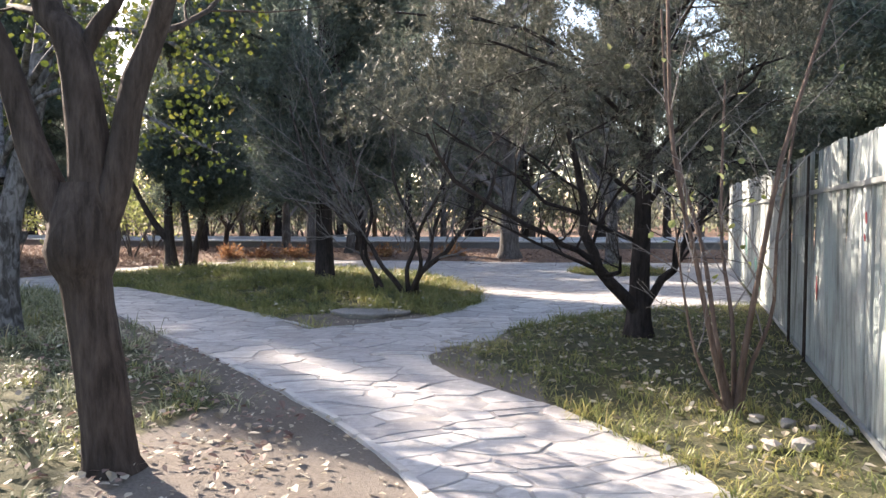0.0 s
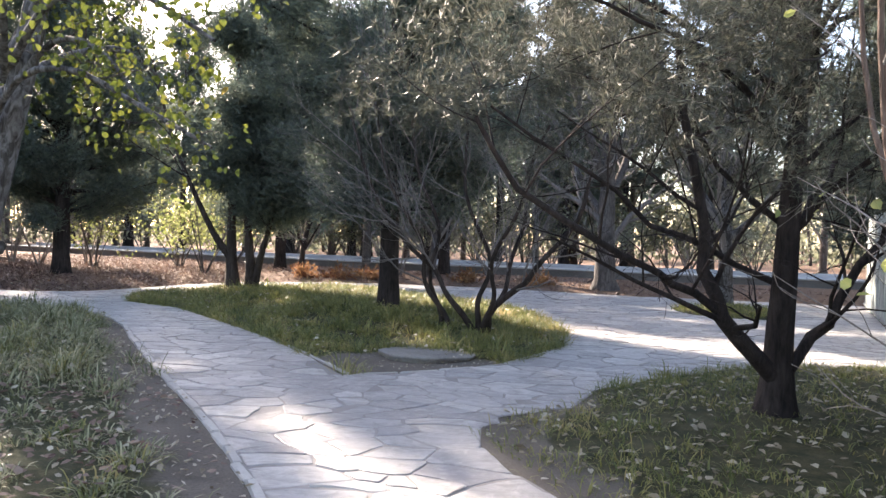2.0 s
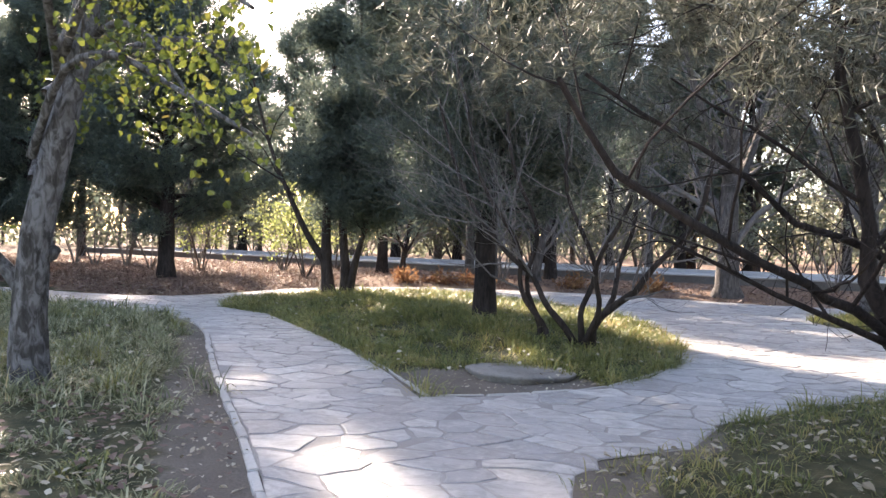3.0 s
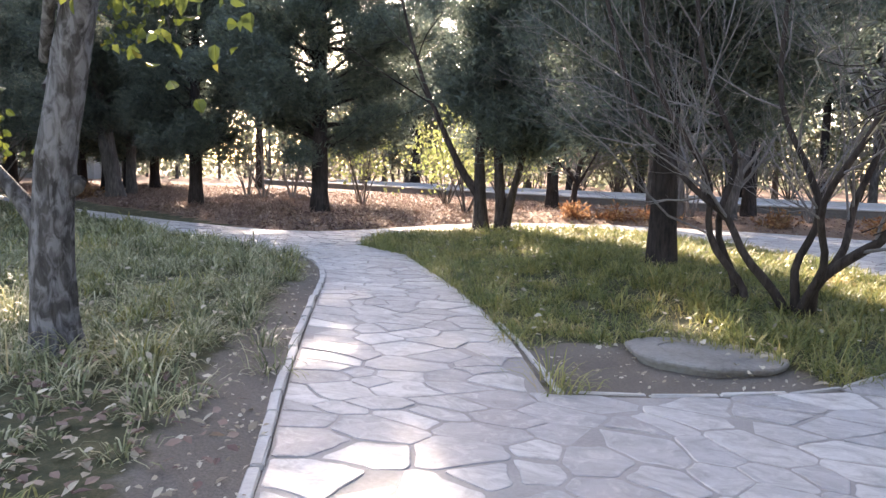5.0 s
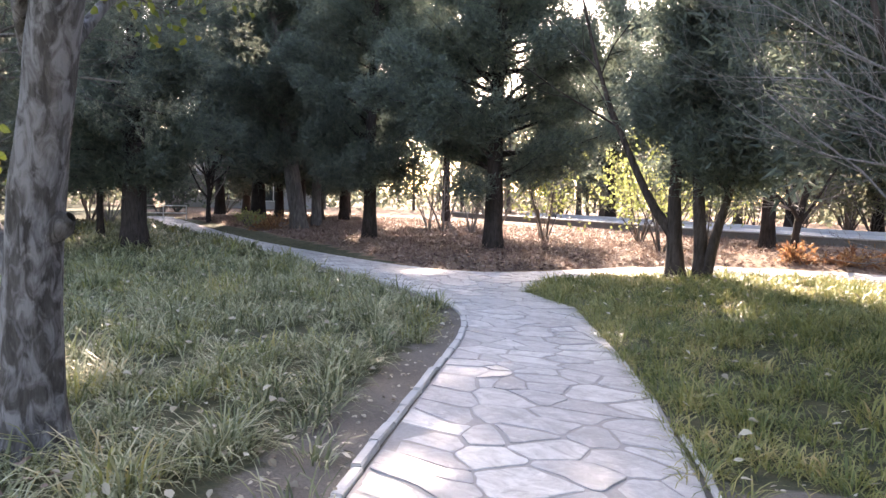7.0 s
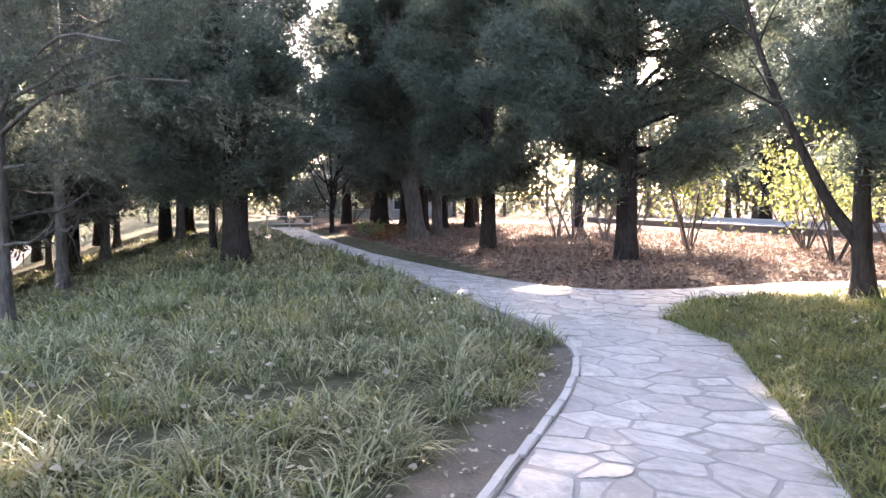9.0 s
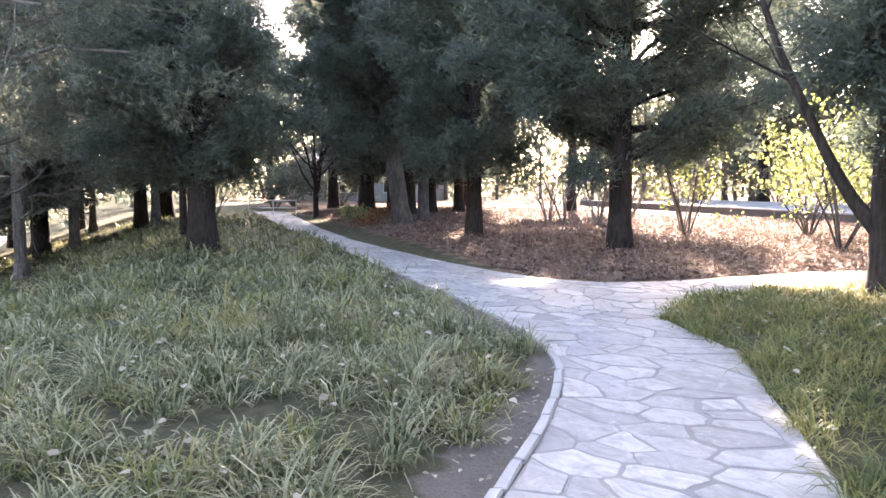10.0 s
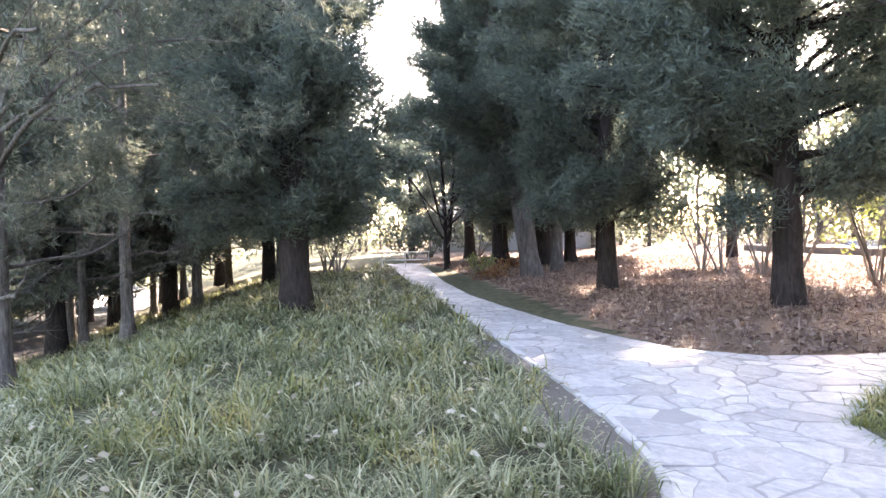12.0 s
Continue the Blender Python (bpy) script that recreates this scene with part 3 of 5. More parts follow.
def pollard_tree():
    m = upright(-2.08, 4.5)
    rng = np.random.default_rng(5)
    ob = thing("pollard_tree", m, "dark grey-brown street tree with a swollen pruned fork", "tree")
    g = Geo()
    z = np.array([0, 0.08, 0.25, 0.6, 0.95, 1.16, 1.25, 1.33, 1.43, 1.56, 1.74])
    r = np.array([0.185, 0.163, 0.152, 0.146, 0.143, 0.148, 0.190, 0.208, 0.196, 0.183, 0.13])
    x = np.array([0.10, 0.09, 0.07, 0.03, -0.01, -0.03, -0.05, -0.05, -0.04, -0.03, -0.03])
    tube(g, np.column_stack([x, np.zeros(11), z]), r, 16, rng, 0.05)
    g.part("trunk", BARK_BROWN, ob)
    limbs = [([(-0.08, 0, 1.40), (-0.22, 0, 1.66), (-0.32, 0, 1.9), (-0.42, 0, 2.25), (-0.52, -0.03, 2.6), (-0.62, -0.05, 2.95), (-0.75, -0.1, 4.6)], 0.105),
             ([(-0.02, 0, 1.42), (0.0, 0.02, 1.8), (-0.04, 0.02, 2.23), (-0.11, 0.02, 2.59), (-0.3, 0.05, 2.95), (-0.6, 0.2, 4.8)], 0.135),
             ([(0.03, 0, 1.42), (0.13, 0, 1.66), (0.19, 0, 1.9), (0.26, 0, 2.25), (0.39, 0, 2.6), (0.52, -0.05, 2.95), (0.9, -0.2, 4.7)], 0.105),
             ([(-0.08, 0.02, 2.4), (0.04, 0.05, 2.66), (0.2, 0.1, 2.95), (0.45, 0.2, 3.9)], 0.055)]
    bg, tips = Geo(), []
    for pts, ra in limbs:
        lg = Geo()
        q = curve(pts, 12)
        tube(lg, q, np.linspace(ra, ra * 0.5, 12), 12, rng, 0.04)
        lg.part("limb", BARK_BROWN, ob)
        ramify(bg, rng, q[6:], ra * 0.5, ra * 0.3, [(5, 50, 0.6, 0.15, 0.03, 0.3), (5, 40, 0.55, 0.18, 0.02, 0.2)], 0, tips, (5, 4))
    tagged(bg.part("twigwork", BARK_BROWN, ob), kind="stuff")


def plane_tree():
    m = upright(-5.36, 9.28)
    rng = np.random.default_rng(8)
    ob = thing("plane_tree", m, "mottled grey plane tree with last yellow-green leaves", "tree")
    g = Geo()
    tp = curve([(0.03, 0, 0), (0.0, 0, 0.5), (0.02, 0, 1.0), (0.08, 0.02, 1.6), (0.26, 0.05, 2.35), (0.50, 0.10, 3.6), (0.7, 0.2, 5.5)], 18)
    trunk_tube(g, rng, tp, 0.168, 0.11, 14, 0.35)
    g.part("trunk", BARK_PLANE, ob)
    k = Geo()
    tube(k, [(0.08, 0.05, 1.26), (0.17, 0.10, 1.31), (0.215, 0.13, 1.35)], [0.10, 0.075, 0.03], 9, rng, 0.08)
    k.part("burl", BARK_PLANE, ob)
    limbs = [([(0.0, 0, 0.85), (-0.2, -0.06, 1.14), (-0.5, -0.2, 1.5), (-1.2, -0.4, 2.3), (-1.7, -0.4, 3.4)], 0.085),
             ([(0.0, 0, 2.2), (0.6, -0.3, 2.9), (1.4, -0.65, 2.95), (2.2, -0.95, 2.6), (3.0, -1.2, 2.2)], 0.045),
             ([(0.1, 0.05, 2.6), (0.8, -0.1, 3.3), (1.5, -0.4, 3.2), (2.2, -0.8, 2.6)], 0.045),
             ([(0.2, 0.1, 3.0), (0.9, -0.9, 3.7), (1.6, -1.9, 3.8), (2.2, -2.6, 3.3)], 0.045),
             ([(0.1, 0.05, 2.8), (0.2, 0.9, 3.4), (0.3, 2.0, 3.8), (0.2, 3.2, 3.7)], 0.05),
             ([(0.2, 0.08, 3.2), (1.0, -0.1, 4.0), (2.0, -0.2, 4.6)], 0.05),
             ([(0.3, 0.1, 3.4), (1.2, -0.3, 4.2), (2.2, -0.7, 4.3), (3.2, -1.1, 3.9)], 0.045),
             ([(0.2, 0.08, 3.0), (1.1, -0.5, 3.6), (2.2, -1.0, 3.5), (3.1, -1.4, 3.0)], 0.045),
             ([(0.0, 0.02, 2.0), (-0.4, 0.7, 2.8), (-0.9, 1.6, 3.6)], 0.05)]
    bg, lg, tips = Geo(), Geo(), []
    spec = [(8, 45, 0.24, 0.14, -0.03, 0.2), (5, 40, 0.55, 0.18, -0.06, 0.2)]
    for pts, ra in limbs:
        b = Geo()
        q = curve(pts, 12)
        tube(b, q, np.linspace(ra, ra * 0.3, 12), 9, rng, 0.05)
        b.part("limb", BARK_PLANE, ob)
        ramify(bg, rng, q[2:], ra * 0.55, ra * 0.2, spec, 0, tips, (5, 4))
    tagged(bg.part("twigwork", BARK_GREY, ob), kind="stuff")
    c, d = np.array([t[0] for t in tips]), np.array([t[1] for t in tips])
    c = np.repeat(c, 5, axis=0) + rng.normal(0, 0.15, (len(c) * 5, 3))
    d = np.repeat(d, 5, axis=0) * 0.4 + np.array([0, 0, -0.5])
    keep = rng.random(len(c)) < 0.42
    round_leaves(lg, rng, c[keep], d[keep], 0.068, 0.06, 0.6, 0.2)
    lg.part("foliage", YELLOW, ob, "yellow-green autumn leaves", smooth=False)


PINESPEC = [(7, 55, 0.52, 0.12, 0.02, 0.2), (5, 48, 0.5, 0.14, 0.03, 0.25), (3, 42, 0.5, 0.16, 0.05, 0.3)]


def near_pine():
    limbs = [([(-0.06, -0.02, 0.38), (-0.36, -0.18, 0.70), (-0.66, -0.35, 1.02), (-0.76, -0.45, 1.5), (-0.9, -0.6, 2.2), (-1.1, -0.7, 3.3)], 0.085),
             ([(-0.58, -0.30, 0.93), (-0.9, -0.6, 1.16), (-1.4, -1.15, 1.38), (-2.25, -2.1, 1.86), (-2.6, -2.5, 2.3)], 0.042),
             ([(0.08, 0, 0.45), (0.32, 0.05, 0.78), (0.62, 0.1, 1.25), (1.0, 0.1, 1.9), (1.3, 0, 2.7)], 0.062),
             ([(0, 0, 1.2), (-0.5, -0.2, 1.4), (-1.1, -0.5, 1.65), (-1.8, -0.9, 2.1), (-2.6, -1.2, 2.6)], 0.034),
             ([(0, 0, 1.75), (-0.4, 0.1, 2.1), (-0.9, 0.2, 2.7), (-1.6, 0.3, 3.2)], 0.034),
             ([(0, 0, 1.5), (0.4, 0.4, 2.0), (0.8, 0.9, 2.6), (1.0, 1.5, 3.2)], 0.034),
             ([(0, 0, 1.6), (0.3, -0.6, 2.1), (0.5, -1.3, 2.6), (0.6, -2.2, 3.0)], 0.034),
             ([(0, 0, 2.1), (0.5, -0.1, 2.7), (1.1, -0.2, 3.2), (1.8, -0.3, 3.5)], 0.034),
             ([(0, 0, 2.4), (-0.5, -0.5, 2.9), (-1.2, -1.1, 3.2), (-2.0, -1.8, 3.3)], 0.034),
             ([(0, 0, 2.6), (-0.6, 0.6, 3.0), (-1.5, 1.2, 3.3), (-2.6, 1.6, 3.5)], 0.034),
             ([(0, 0, 2.9), (-0.8, 0.0, 3.5), (-1.8, -0.1, 3.9), (-3.0, -0.2, 4.0)], 0.036),
             ([(0, 0, 3.1), (0.6, 0.5, 3.7), (1.4, 0.9, 4.1), (2.2, 1.2, 4.3)], 0.034),
             ([(0, 0, 3.4), (-0.5, -0.9, 3.9), (-1.1, -1.9, 4.2)], 0.034),
             ([(0, 0, 3.6), (0.6, -0.9, 4.2), (1.2, -1.8, 4.5)], 0.034)]
    pine_tree("pine_tree", upright(2.45, 9.5), 21, limbs, [(0, 0.06, 0), (0.0, 0, 0.8), (0.0, -0.15, 1.8), (0.03, -0.25, 3.4), (0, -0.2, 6.5)], 0.15,
              "dark low-forked pine with bare lower limbs", PINESPEC, (9, 0.10, 0.008), BARK_DARK, 4, 2.15, needles=DARKNEEDLE)


def island_shrub():
    stems = [([(0.15, 0, 0), (0.22, -0.02, 0.25), (0.55, -0.05, 0.7), (0.95, -0.1, 1.05), (1.45, -0.1, 1.75), (1.8, 0, 2.7)], 0.065),
             ([(0.05, 0, 0), (0.02, 0.02, 0.4), (0.2, 0.05, 0.9), (0.05, 0.1, 1.5), (-0.2, 0.1, 2.4), (-0.3, 0.1, 3.6)], 0.05),
             ([(-0.02, 0, 0), (-0.3, -0.05, 0.45), (-0.62, -0.1, 0.95), (-1.1, -0.1, 1.35), (-1.7, 0, 2.3), (-2.2, 0.1, 3.6)], 0.05),
             ([(-0.55, 0.1, 0), (-0.62, 0.1, 0.5), (-0.75, 0.1, 1.1), (-0.7, 0.1, 1.8), (-1.0, 0.1, 2.8), (-1.3, 0, 4.3)], 0.045),
             ([(-0.42, 0, 0), (-0.55, 0, 0.4), (-0.85, -0.05, 0.95), (-0.95, -0.3, 1.6), (-1.4, -0.5, 2.6), (-1.8, -0.6, 4.0)], 0.045),
             ([(0.12, 0.05, 0), (0.35, 0.3, 0.6), (0.6, 0.7, 1.3), (0.7, 1.0, 2.2), (0.9, 1.2, 3.2)], 0.05),
             ([(0.1, -0.05, 0), (0.25, -0.3, 0.6), (0.35, -0.5, 1.3), (0.7, -0.8, 2.2), (1.1, -0.9, 3.2)], 0.045)]
    bare_tree("crape_myrtle", upright(-0.72, 14.35), 31, stems, "leafless crape myrtle with crooked smooth grey stems", [(8, 42, 0.5, 0.16, 0.05, 0.35), (6, 36, 0.6, 0.13, 0.12, 0.2), (5, 28, 0.65, 0.10, 0.14, 0.15)], BARK_BROWN, TWIG, category="shrub", wiggle=0.06)


def fence_shrub():
    stems = [([(-0.02, 0, 0), (-0.15, 0, 0.5), (-0.28, 0.05, 1.2), (-0.45, 0.1, 2.1), (-0.5, 0.1, 3.4)], 0.026),
             ([(0, 0, 0), (-0.1, 0.1, 0.6), (-0.15, 0.3, 1.3), (-0.35, 0.5, 2.2), (-0.4, 0.6, 3.2)], 0.022),
             ([(0.02, 0, 0), (0.05, -0.05, 0.5), (0.15, -0.1, 1.2), (0.3, -0.1, 2.0), (0.7, -0.1, 3.3)], 0.028),
             ([(0.03, 0, 0), (0.12, 0, 0.4), (0.3, 0.05, 0.8), (0.33, 0.05, 1.4), (0.5, 0.1, 2.4)], 0.02),
             ([(0.01, 0.02, 0), (0.02, 0.1, 0.7), (0.0, 0.3, 1.4), (0.05, 0.4, 2.6)], 0.02),
             ([(-0.02, -0.02, 0), (-0.3, -0.1, 0.45), (-0.42, -0.1, 1.0), (-0.5, -0.1, 1.6)], 0.014)]
    spec = [(6, 45, 0.32, 0.12, 0.02, 0.35), (4, 45, 0.45, 0.2, 0.0, 0.3)]
    bare_tree("fence_shrub", upright(2.17, 5.66), 41, stems, "young reddish multi-stemmed shrub, nearly leafless", spec, BARK_RED, TWIG, (SHRUBLEAF, 0.12, 0.07, 0.045, 1.0, -0.2), category="shrub")


def twin_juniper():
    m = upright(-7.0, 20.25)
    rng = np.random.default_rng(51)
    ob = thing("twin_juniper", m, "juniper with three stems and one leaning limb", "tree", "junipers")
    stems = [([(-0.22, 0, 0), (-0.28, 0, 0.8), (-0.3, 0, 2.0), (-0.25, 0.1, 4.0), (-0.2, 0.1, 10.5)], 0.17),
             ([(0.22, 0, 0), (0.2, 0, 0.8), (0.05, 0.1, 2.2), (0.2, 0.3, 4.0), (0.5, 0.3, 9.5)], 0.14),
             ([(0.3, 0, 0), (0.48, 0, 0.9), (0.7, 0, 1.7), (1.0, 0.1, 3.4), (1.2, 0.2, 6.0)], 0.10),
             ([(-0.25, 0, 0.75), (-0.65, -0.1, 1.3), (-1.1, -0.2, 2.2), (-1.7, -0.3, 3.6), (-2.3, -0.3, 5.6)], 0.10)]
    bg, cg, cs, ds, tips = Geo(), Geo(), [], [], []
    for k, (pts, ra) in enumerate(stems):
        g = Geo()
        q = curve(pts, 14)
        tube(g, q, np.linspace(ra, ra * 0.2, 14) + ra * 0.3 * np.exp(-(q[:, 2] - q[0, 2]) / 0.15), 10, rng, 0.04)
        g.part("stem", BARK_BROWN, ob)
        if k == 3:
            ramify(bg, rng, q[4:], 0.06, 0.02, TWIGGY[:2], 0, tips, (5, 4))
            continue
        for j in range(62):
            u = rng.uniform(0, 1)
            z = (1.9 if k else 2.4) + u * (pts[-1][2] - 2.1)
            i = int(np.clip(np.searchsorted(q[:, 2], z) - 1, 0, 12))
            a, el = rng.uniform(0, 6.28), rng.uniform(-0.2, 0.6)
            ln = rng.uniform(0.55, 1.35) * (1.1 - 0.6 * u)
            w = grow(rng, q[i], (math.cos(a) * math.cos(el) + (0.25 if k else 0), math.sin(a) * math.cos(el), math.sin(el)), ln, 5, 0.13, 0.02)
            tube(bg, w, np.linspace(0.025, 0.005, 6), 5)
            n = int(ln * 34)
            t = rng.uniform(0.15, 1, n) * 4.99
            ii = t.astype(int)
            seg = w[ii + 1] - w[ii]
            for _ in range(3):
                cs.append(w[ii] + seg * (t - ii)[:, None] + rng.normal(0, 0.16, (n, 3)))
                ds.append(seg * 2 + np.array([0, 0, 0.35]))
    tagged(bg.part("branchwork", BARK_DARK, ob), kind="stuff")
    sprays(cg, rng, np.concatenate(cs), np.concatenate(ds), 0.17)
    cg.part("crown", JUNIPER, ob, "dark blue-green scaly foliage", smooth=False)


pollard_tree()
plane_tree()
near_pine()
island_shrub()
fence_shrub()
twin_juniper()
JUN = "mature juniper with a bare dark trunk and dense hanging crown"
juniper("juniper_tree", upright(-2.62, 16.75), 61, 13.0, 2.1, 2.9, 0.20, "single-trunked juniper on the grass island", shape=0.1)
juniper("juniper_tree", upright(-13.25, 22.4), 62, 11.5, 1.9, 3.7, 0.24, JUN, dense=1.02)
juniper("juniper_tree", upright(-18.1, 22.5), 63, 11.0, 1.8, 2.8, 0.21, JUN, dense=1.0)
juniper("juniper_tree", upright(-23.6, 23.9), 64, 12.3, 2.8, 2.9, 0.31, "leaning old juniper with a pale fluted trunk", lean=(-0.6, -1.6), bark=BARK_GREY)
juniper("juniper_tree", upright(-18.95, 15.86), 65, 12.0, 1.6, 2.6, 0.31, "thick-trunked juniper on the crest of the lawn", dense=1.0)
juniper("juniper_tree", upright(-24.9, 25.6), 66, 12.0, 2.4, 3.0, 0.2, JUN, bark=BARK_GREY, dense=0.6, size=0.22)
juniper("juniper_tree", upright(7.4, 11.8), 67, 9.5, 2.2, 3.6, 0.22, "dark juniper leaning over the metal fence", dense=0.75, size=0.19)


# ---- fence ----
FENCE_A, FENCE_B = np.array([2.62, 4.3]), np.array([9.15, 24.5])


def build_fence(name, a, b, h0, h1, seed, label):
    rng = np.random.default_rng(seed)
    ob = thing(name, Matrix.Identity(4), label, "fence", kind="structure")
    way = (b - a) / np.linalg.norm(b - a)
    side = np.array([-way[1], way[0]])
    total = np.linalg.norm(b - a)
    count = int(total / 0.85)
    for k in range(count):
        s0, s1 = total * k / count, total * (k + 1) / count
        h = h0 + (h1 - h0) * k / count + rng.normal(0, 0.015)
        dent, lean = rng.normal(0, 0.02), rng.normal(0, 0.012)
        us = np.linspace(s0 - 0.02, s1 + 0.02, 29)
        zs = np.array([0.02, 0.35, 0.8, 1.2, 1.6, h])
        rib = 0.011 * np.sign(np.sin((us - s0) * 2 * math.pi / 0.17)) * np.minimum(1, np.abs(np.sin((us - s0) * 2 * math.pi / 0.17)) * 2.2)
        v = np.zeros((2, len(zs), len(us), 3))
        for i, z in enumerate(zs):
            bulge = dent * math.sin(math.pi * z / h) * np.sin((us - s0) * math.pi / (s1 - s0)) + lean * z + 0.006 * (k % 2)
            o = rib + bulge + rng.normal(0, 0.002, len(us))
            for f, t in ((0, 0.0), (1, -0.003)):
                v[f, i, :, :2] = a + us[:, None] * way + (o + t)[:, None] * side
                v[f, i, :, 2] = z + height(a + us[:, None] * way).mean() - 0.02 + (0.012 * np.sin(us * 3 + k) if i == len(zs) - 1 else 0)
        g = Geo()
        n = len(us)
        idx = (np.arange(len(zs) - 1)[:, None] * n + np.arange(n - 1)[None]).ravel()
        q = np.stack([idx, idx + 1, idx + n + 1, idx + n], axis=1)
        g.add(v[0], q)
        g.add(v[1], q[:, ::-1])
        g.part("sheet", SHEET, ob, smooth=False)
    for k in range(int(total / 2.6) + 1):
        p = a + way * min(k * 2.6 + 0.1, total - 0.05) - side * 0.05
        bm = bmesh.new()
        box(bm, pose(p[0], p[1], ground_z(*p) + h0 / 2, 0, 0, math.degrees(math.atan2(way[1], way[0]))), 0.05, 0.05, h0 + 0.1, 0.006)
        part("post", bm, STEEL, ob)
    for z, o in ((1.78, 0.03), (0.10, 0.035)):
        mid = (a + b) / 2 + side * o
        bm = bmesh.new()
        box(bm, pose(mid[0], mid[1], z, 0, 0, math.degrees(math.atan2(way[1], way[0]))), total, 0.03, 0.04, 0.004)
        part("rail", bm, STEEL, ob)
    return ob


fence_east = build_fence("fence_east", FENCE_A, FENCE_B, 2.08, 2.5, 71, "weathered pale green corrugated metal sheet fence")
build_fence("fence_behind", np.array([2.5, -9.0]), FENCE_A - np.array([0.0, 0.05]), 2.08, 2.08, 72, "weathered pale corrugated metal sheet fence")


def paint_mark(s, z, wide, high, mat, seed, name="paint_mark"):
    """A sprayed blot of paint on the fence sheets."""
    rng = np.random.default_rng(seed)
    way = (FENCE_B - FENCE_A) / np.linalg.norm(FENCE_B - FENCE_A)
    side = np.array([-way[1], way[0]])
    bm = bmesh.new()
    n = 18
    loops = []
    for o in (0.022, 0.026):
        row = []
        for k in range(n):
            a = 2 * math.pi * k / n
            r = 1 + 0.22 * math.sin(2 * a + seed) + 0.15 * math.sin(5 * a + 2 * seed)
            u, v = s + 0.5 * wide * r * math.cos(a), z + 0.5 * high * r * math.sin(a)
            p = FENCE_A + way * u + side * o
            row.append(bm.verts.new((p[0], p[1], v)))
        loops.append(row)
    for k in range(n):
        j = (k + 1) % n
        bm.faces.new((loops[0][k], loops[0][j], loops[1][j], loops[1][k]))
    bm.faces.new(loops[1])
    bm.faces.new(loops[0][::-1])
    part(name, bm, mat, fence_east, "faded sprayed paint")


for k, (s, z, w, h, m) in enumerate([(3.06, 0.87, 0.09, 0.20, GRAFFITI_RED), (0.97, 1.54, 0.05, 0.07, GRAFFITI_RED), (1.01, 1.40, 0.05, 0.05, GRAFFITI_RED), (1.37, 0.87, 0.07, 0.16, GRAFFITI_BLUE),
                                    (6.57, 0.92, 0.22, 0.34, GRAFFITI_BLUE), (6.6, 0.66, 0.3, 0.10, GRAFFITI_GREEN), (5.97, 0.84, 0.18, 0.24, GRAFFITI_RED), (10.1, 0.6, 0.6, 0.35, GRAFFITI_GREEN),
                                    (9.4, 0.4, 0.35, 0.3, GRAFFITI_GREEN), (12.6, 0.9, 0.4, 0.5, GRAFFITI_GREEN)]):
    paint_mark(s, z, w, h, m, 74 + k)
for s, z, ang in ((3.5, 1.15, 1), (4.75, 1.15, 0)):
    way0 = (FENCE_B - FENCE_A) / np.linalg.norm(FENCE_B - FENCE_A)
    p0 = FENCE_A + way0 * s + np.array([-way0[1], way0[0]]) * 0.07
    g0 = Geo()
    tube(g0, [(p0[0], p0[1], -0.05), (p0[0] + 0.01 * ang, p0[1], z), (p0[0] + 0.02 * ang, p0[1], 2.15)], [0.017, 0.016, 0.014], 7)
    g0.part("prop_pole", BARK_BROWN, fence_east, "thin dark pole propped against the sheets")


# ---- slab, stones, fallen strip ----
def ring_mesh(rings, wob, top):
    bm = bmesh.new()
    n = len(wob)
    prev = None
    for r, z in rings:
        cur = [bm.verts.new((r * wob[i] * math.cos(2 * math.pi * i / n), r * wob[i] * math.sin(2 * math.pi * i / n), z)) for i in range(n)]
        if prev:
            for i in range(n):
                bm.faces.new((prev[i], prev[(i + 1) % n], cur[(i + 1) % n], cur[i]))
        prev = cur
    if top:
        mid = bm.verts.new((0, 0, top))
        for i in range(n):
            bm.faces.new((prev[i], prev[(i + 1) % n], mid))
    return bm


def stone_disc():
    rng = np.random.default_rng(81)
    wob = [1 + 0.05 * math.sin(2 * a + 1.9) + 0.03 * math.sin(3 * a + 1) + 0.02 * math.sin(7 * a) + rng.normal(0, 0.016) for a in np.linspace(0, 2 * math.pi, 40, endpoint=False)]
    ob = thing("stone_disc", pose(-1.17, 12.16, ground_z(-1.17, 12.16) - 0.005, -2.0, 1.5, 12), "round grey stone manhole slab lying on bare soil", "stone slab")
    part("slab", ring_mesh([(0.56, -0.03), (0.575, 0.012), (0.598, 0.02), (0.603, 0.045), (0.592, 0.058), (0.45, 0.064), (0.352, 0.068), (0.347, 0.05)], wob, 0), SLAB, ob)
    part("lid", ring_mesh([(0.338, 0.04), (0.338, 0.062), (0.325, 0.068)], wob, 0.07), SLAB, ob)


stone_disc()


def rubble(x, y, s, seed, mat):
    rng = np.random.default_rng(seed)
    bm = bmesh.new()
    bmesh.ops.create_icosphere(bm, subdivisions=1, radius=0.5)
    for v in bm.verts:
        c = v.co
        m = max(abs(c.x), abs(c.y), abs(c.z))
        v.co = c.lerp(c * (0.42 / m), 0.8) * (1 + rng.normal(0, 0.11))
        v.co = Vector((v.co.x * s, v.co.y * s * 0.75, v.co.z * s * 0.55))
    ob = part("stone", bm, mat, None)
    ob.matrix_basis = pose(x, y, ground_z(x, y) + s * 0.17, rng.uniform(-8, 8), rng.uniform(-8, 8), rng.uniform(0, 90))
    tagged(ob, "rough lump of rubble lying in the grass", "stone", "rubble by the fence")


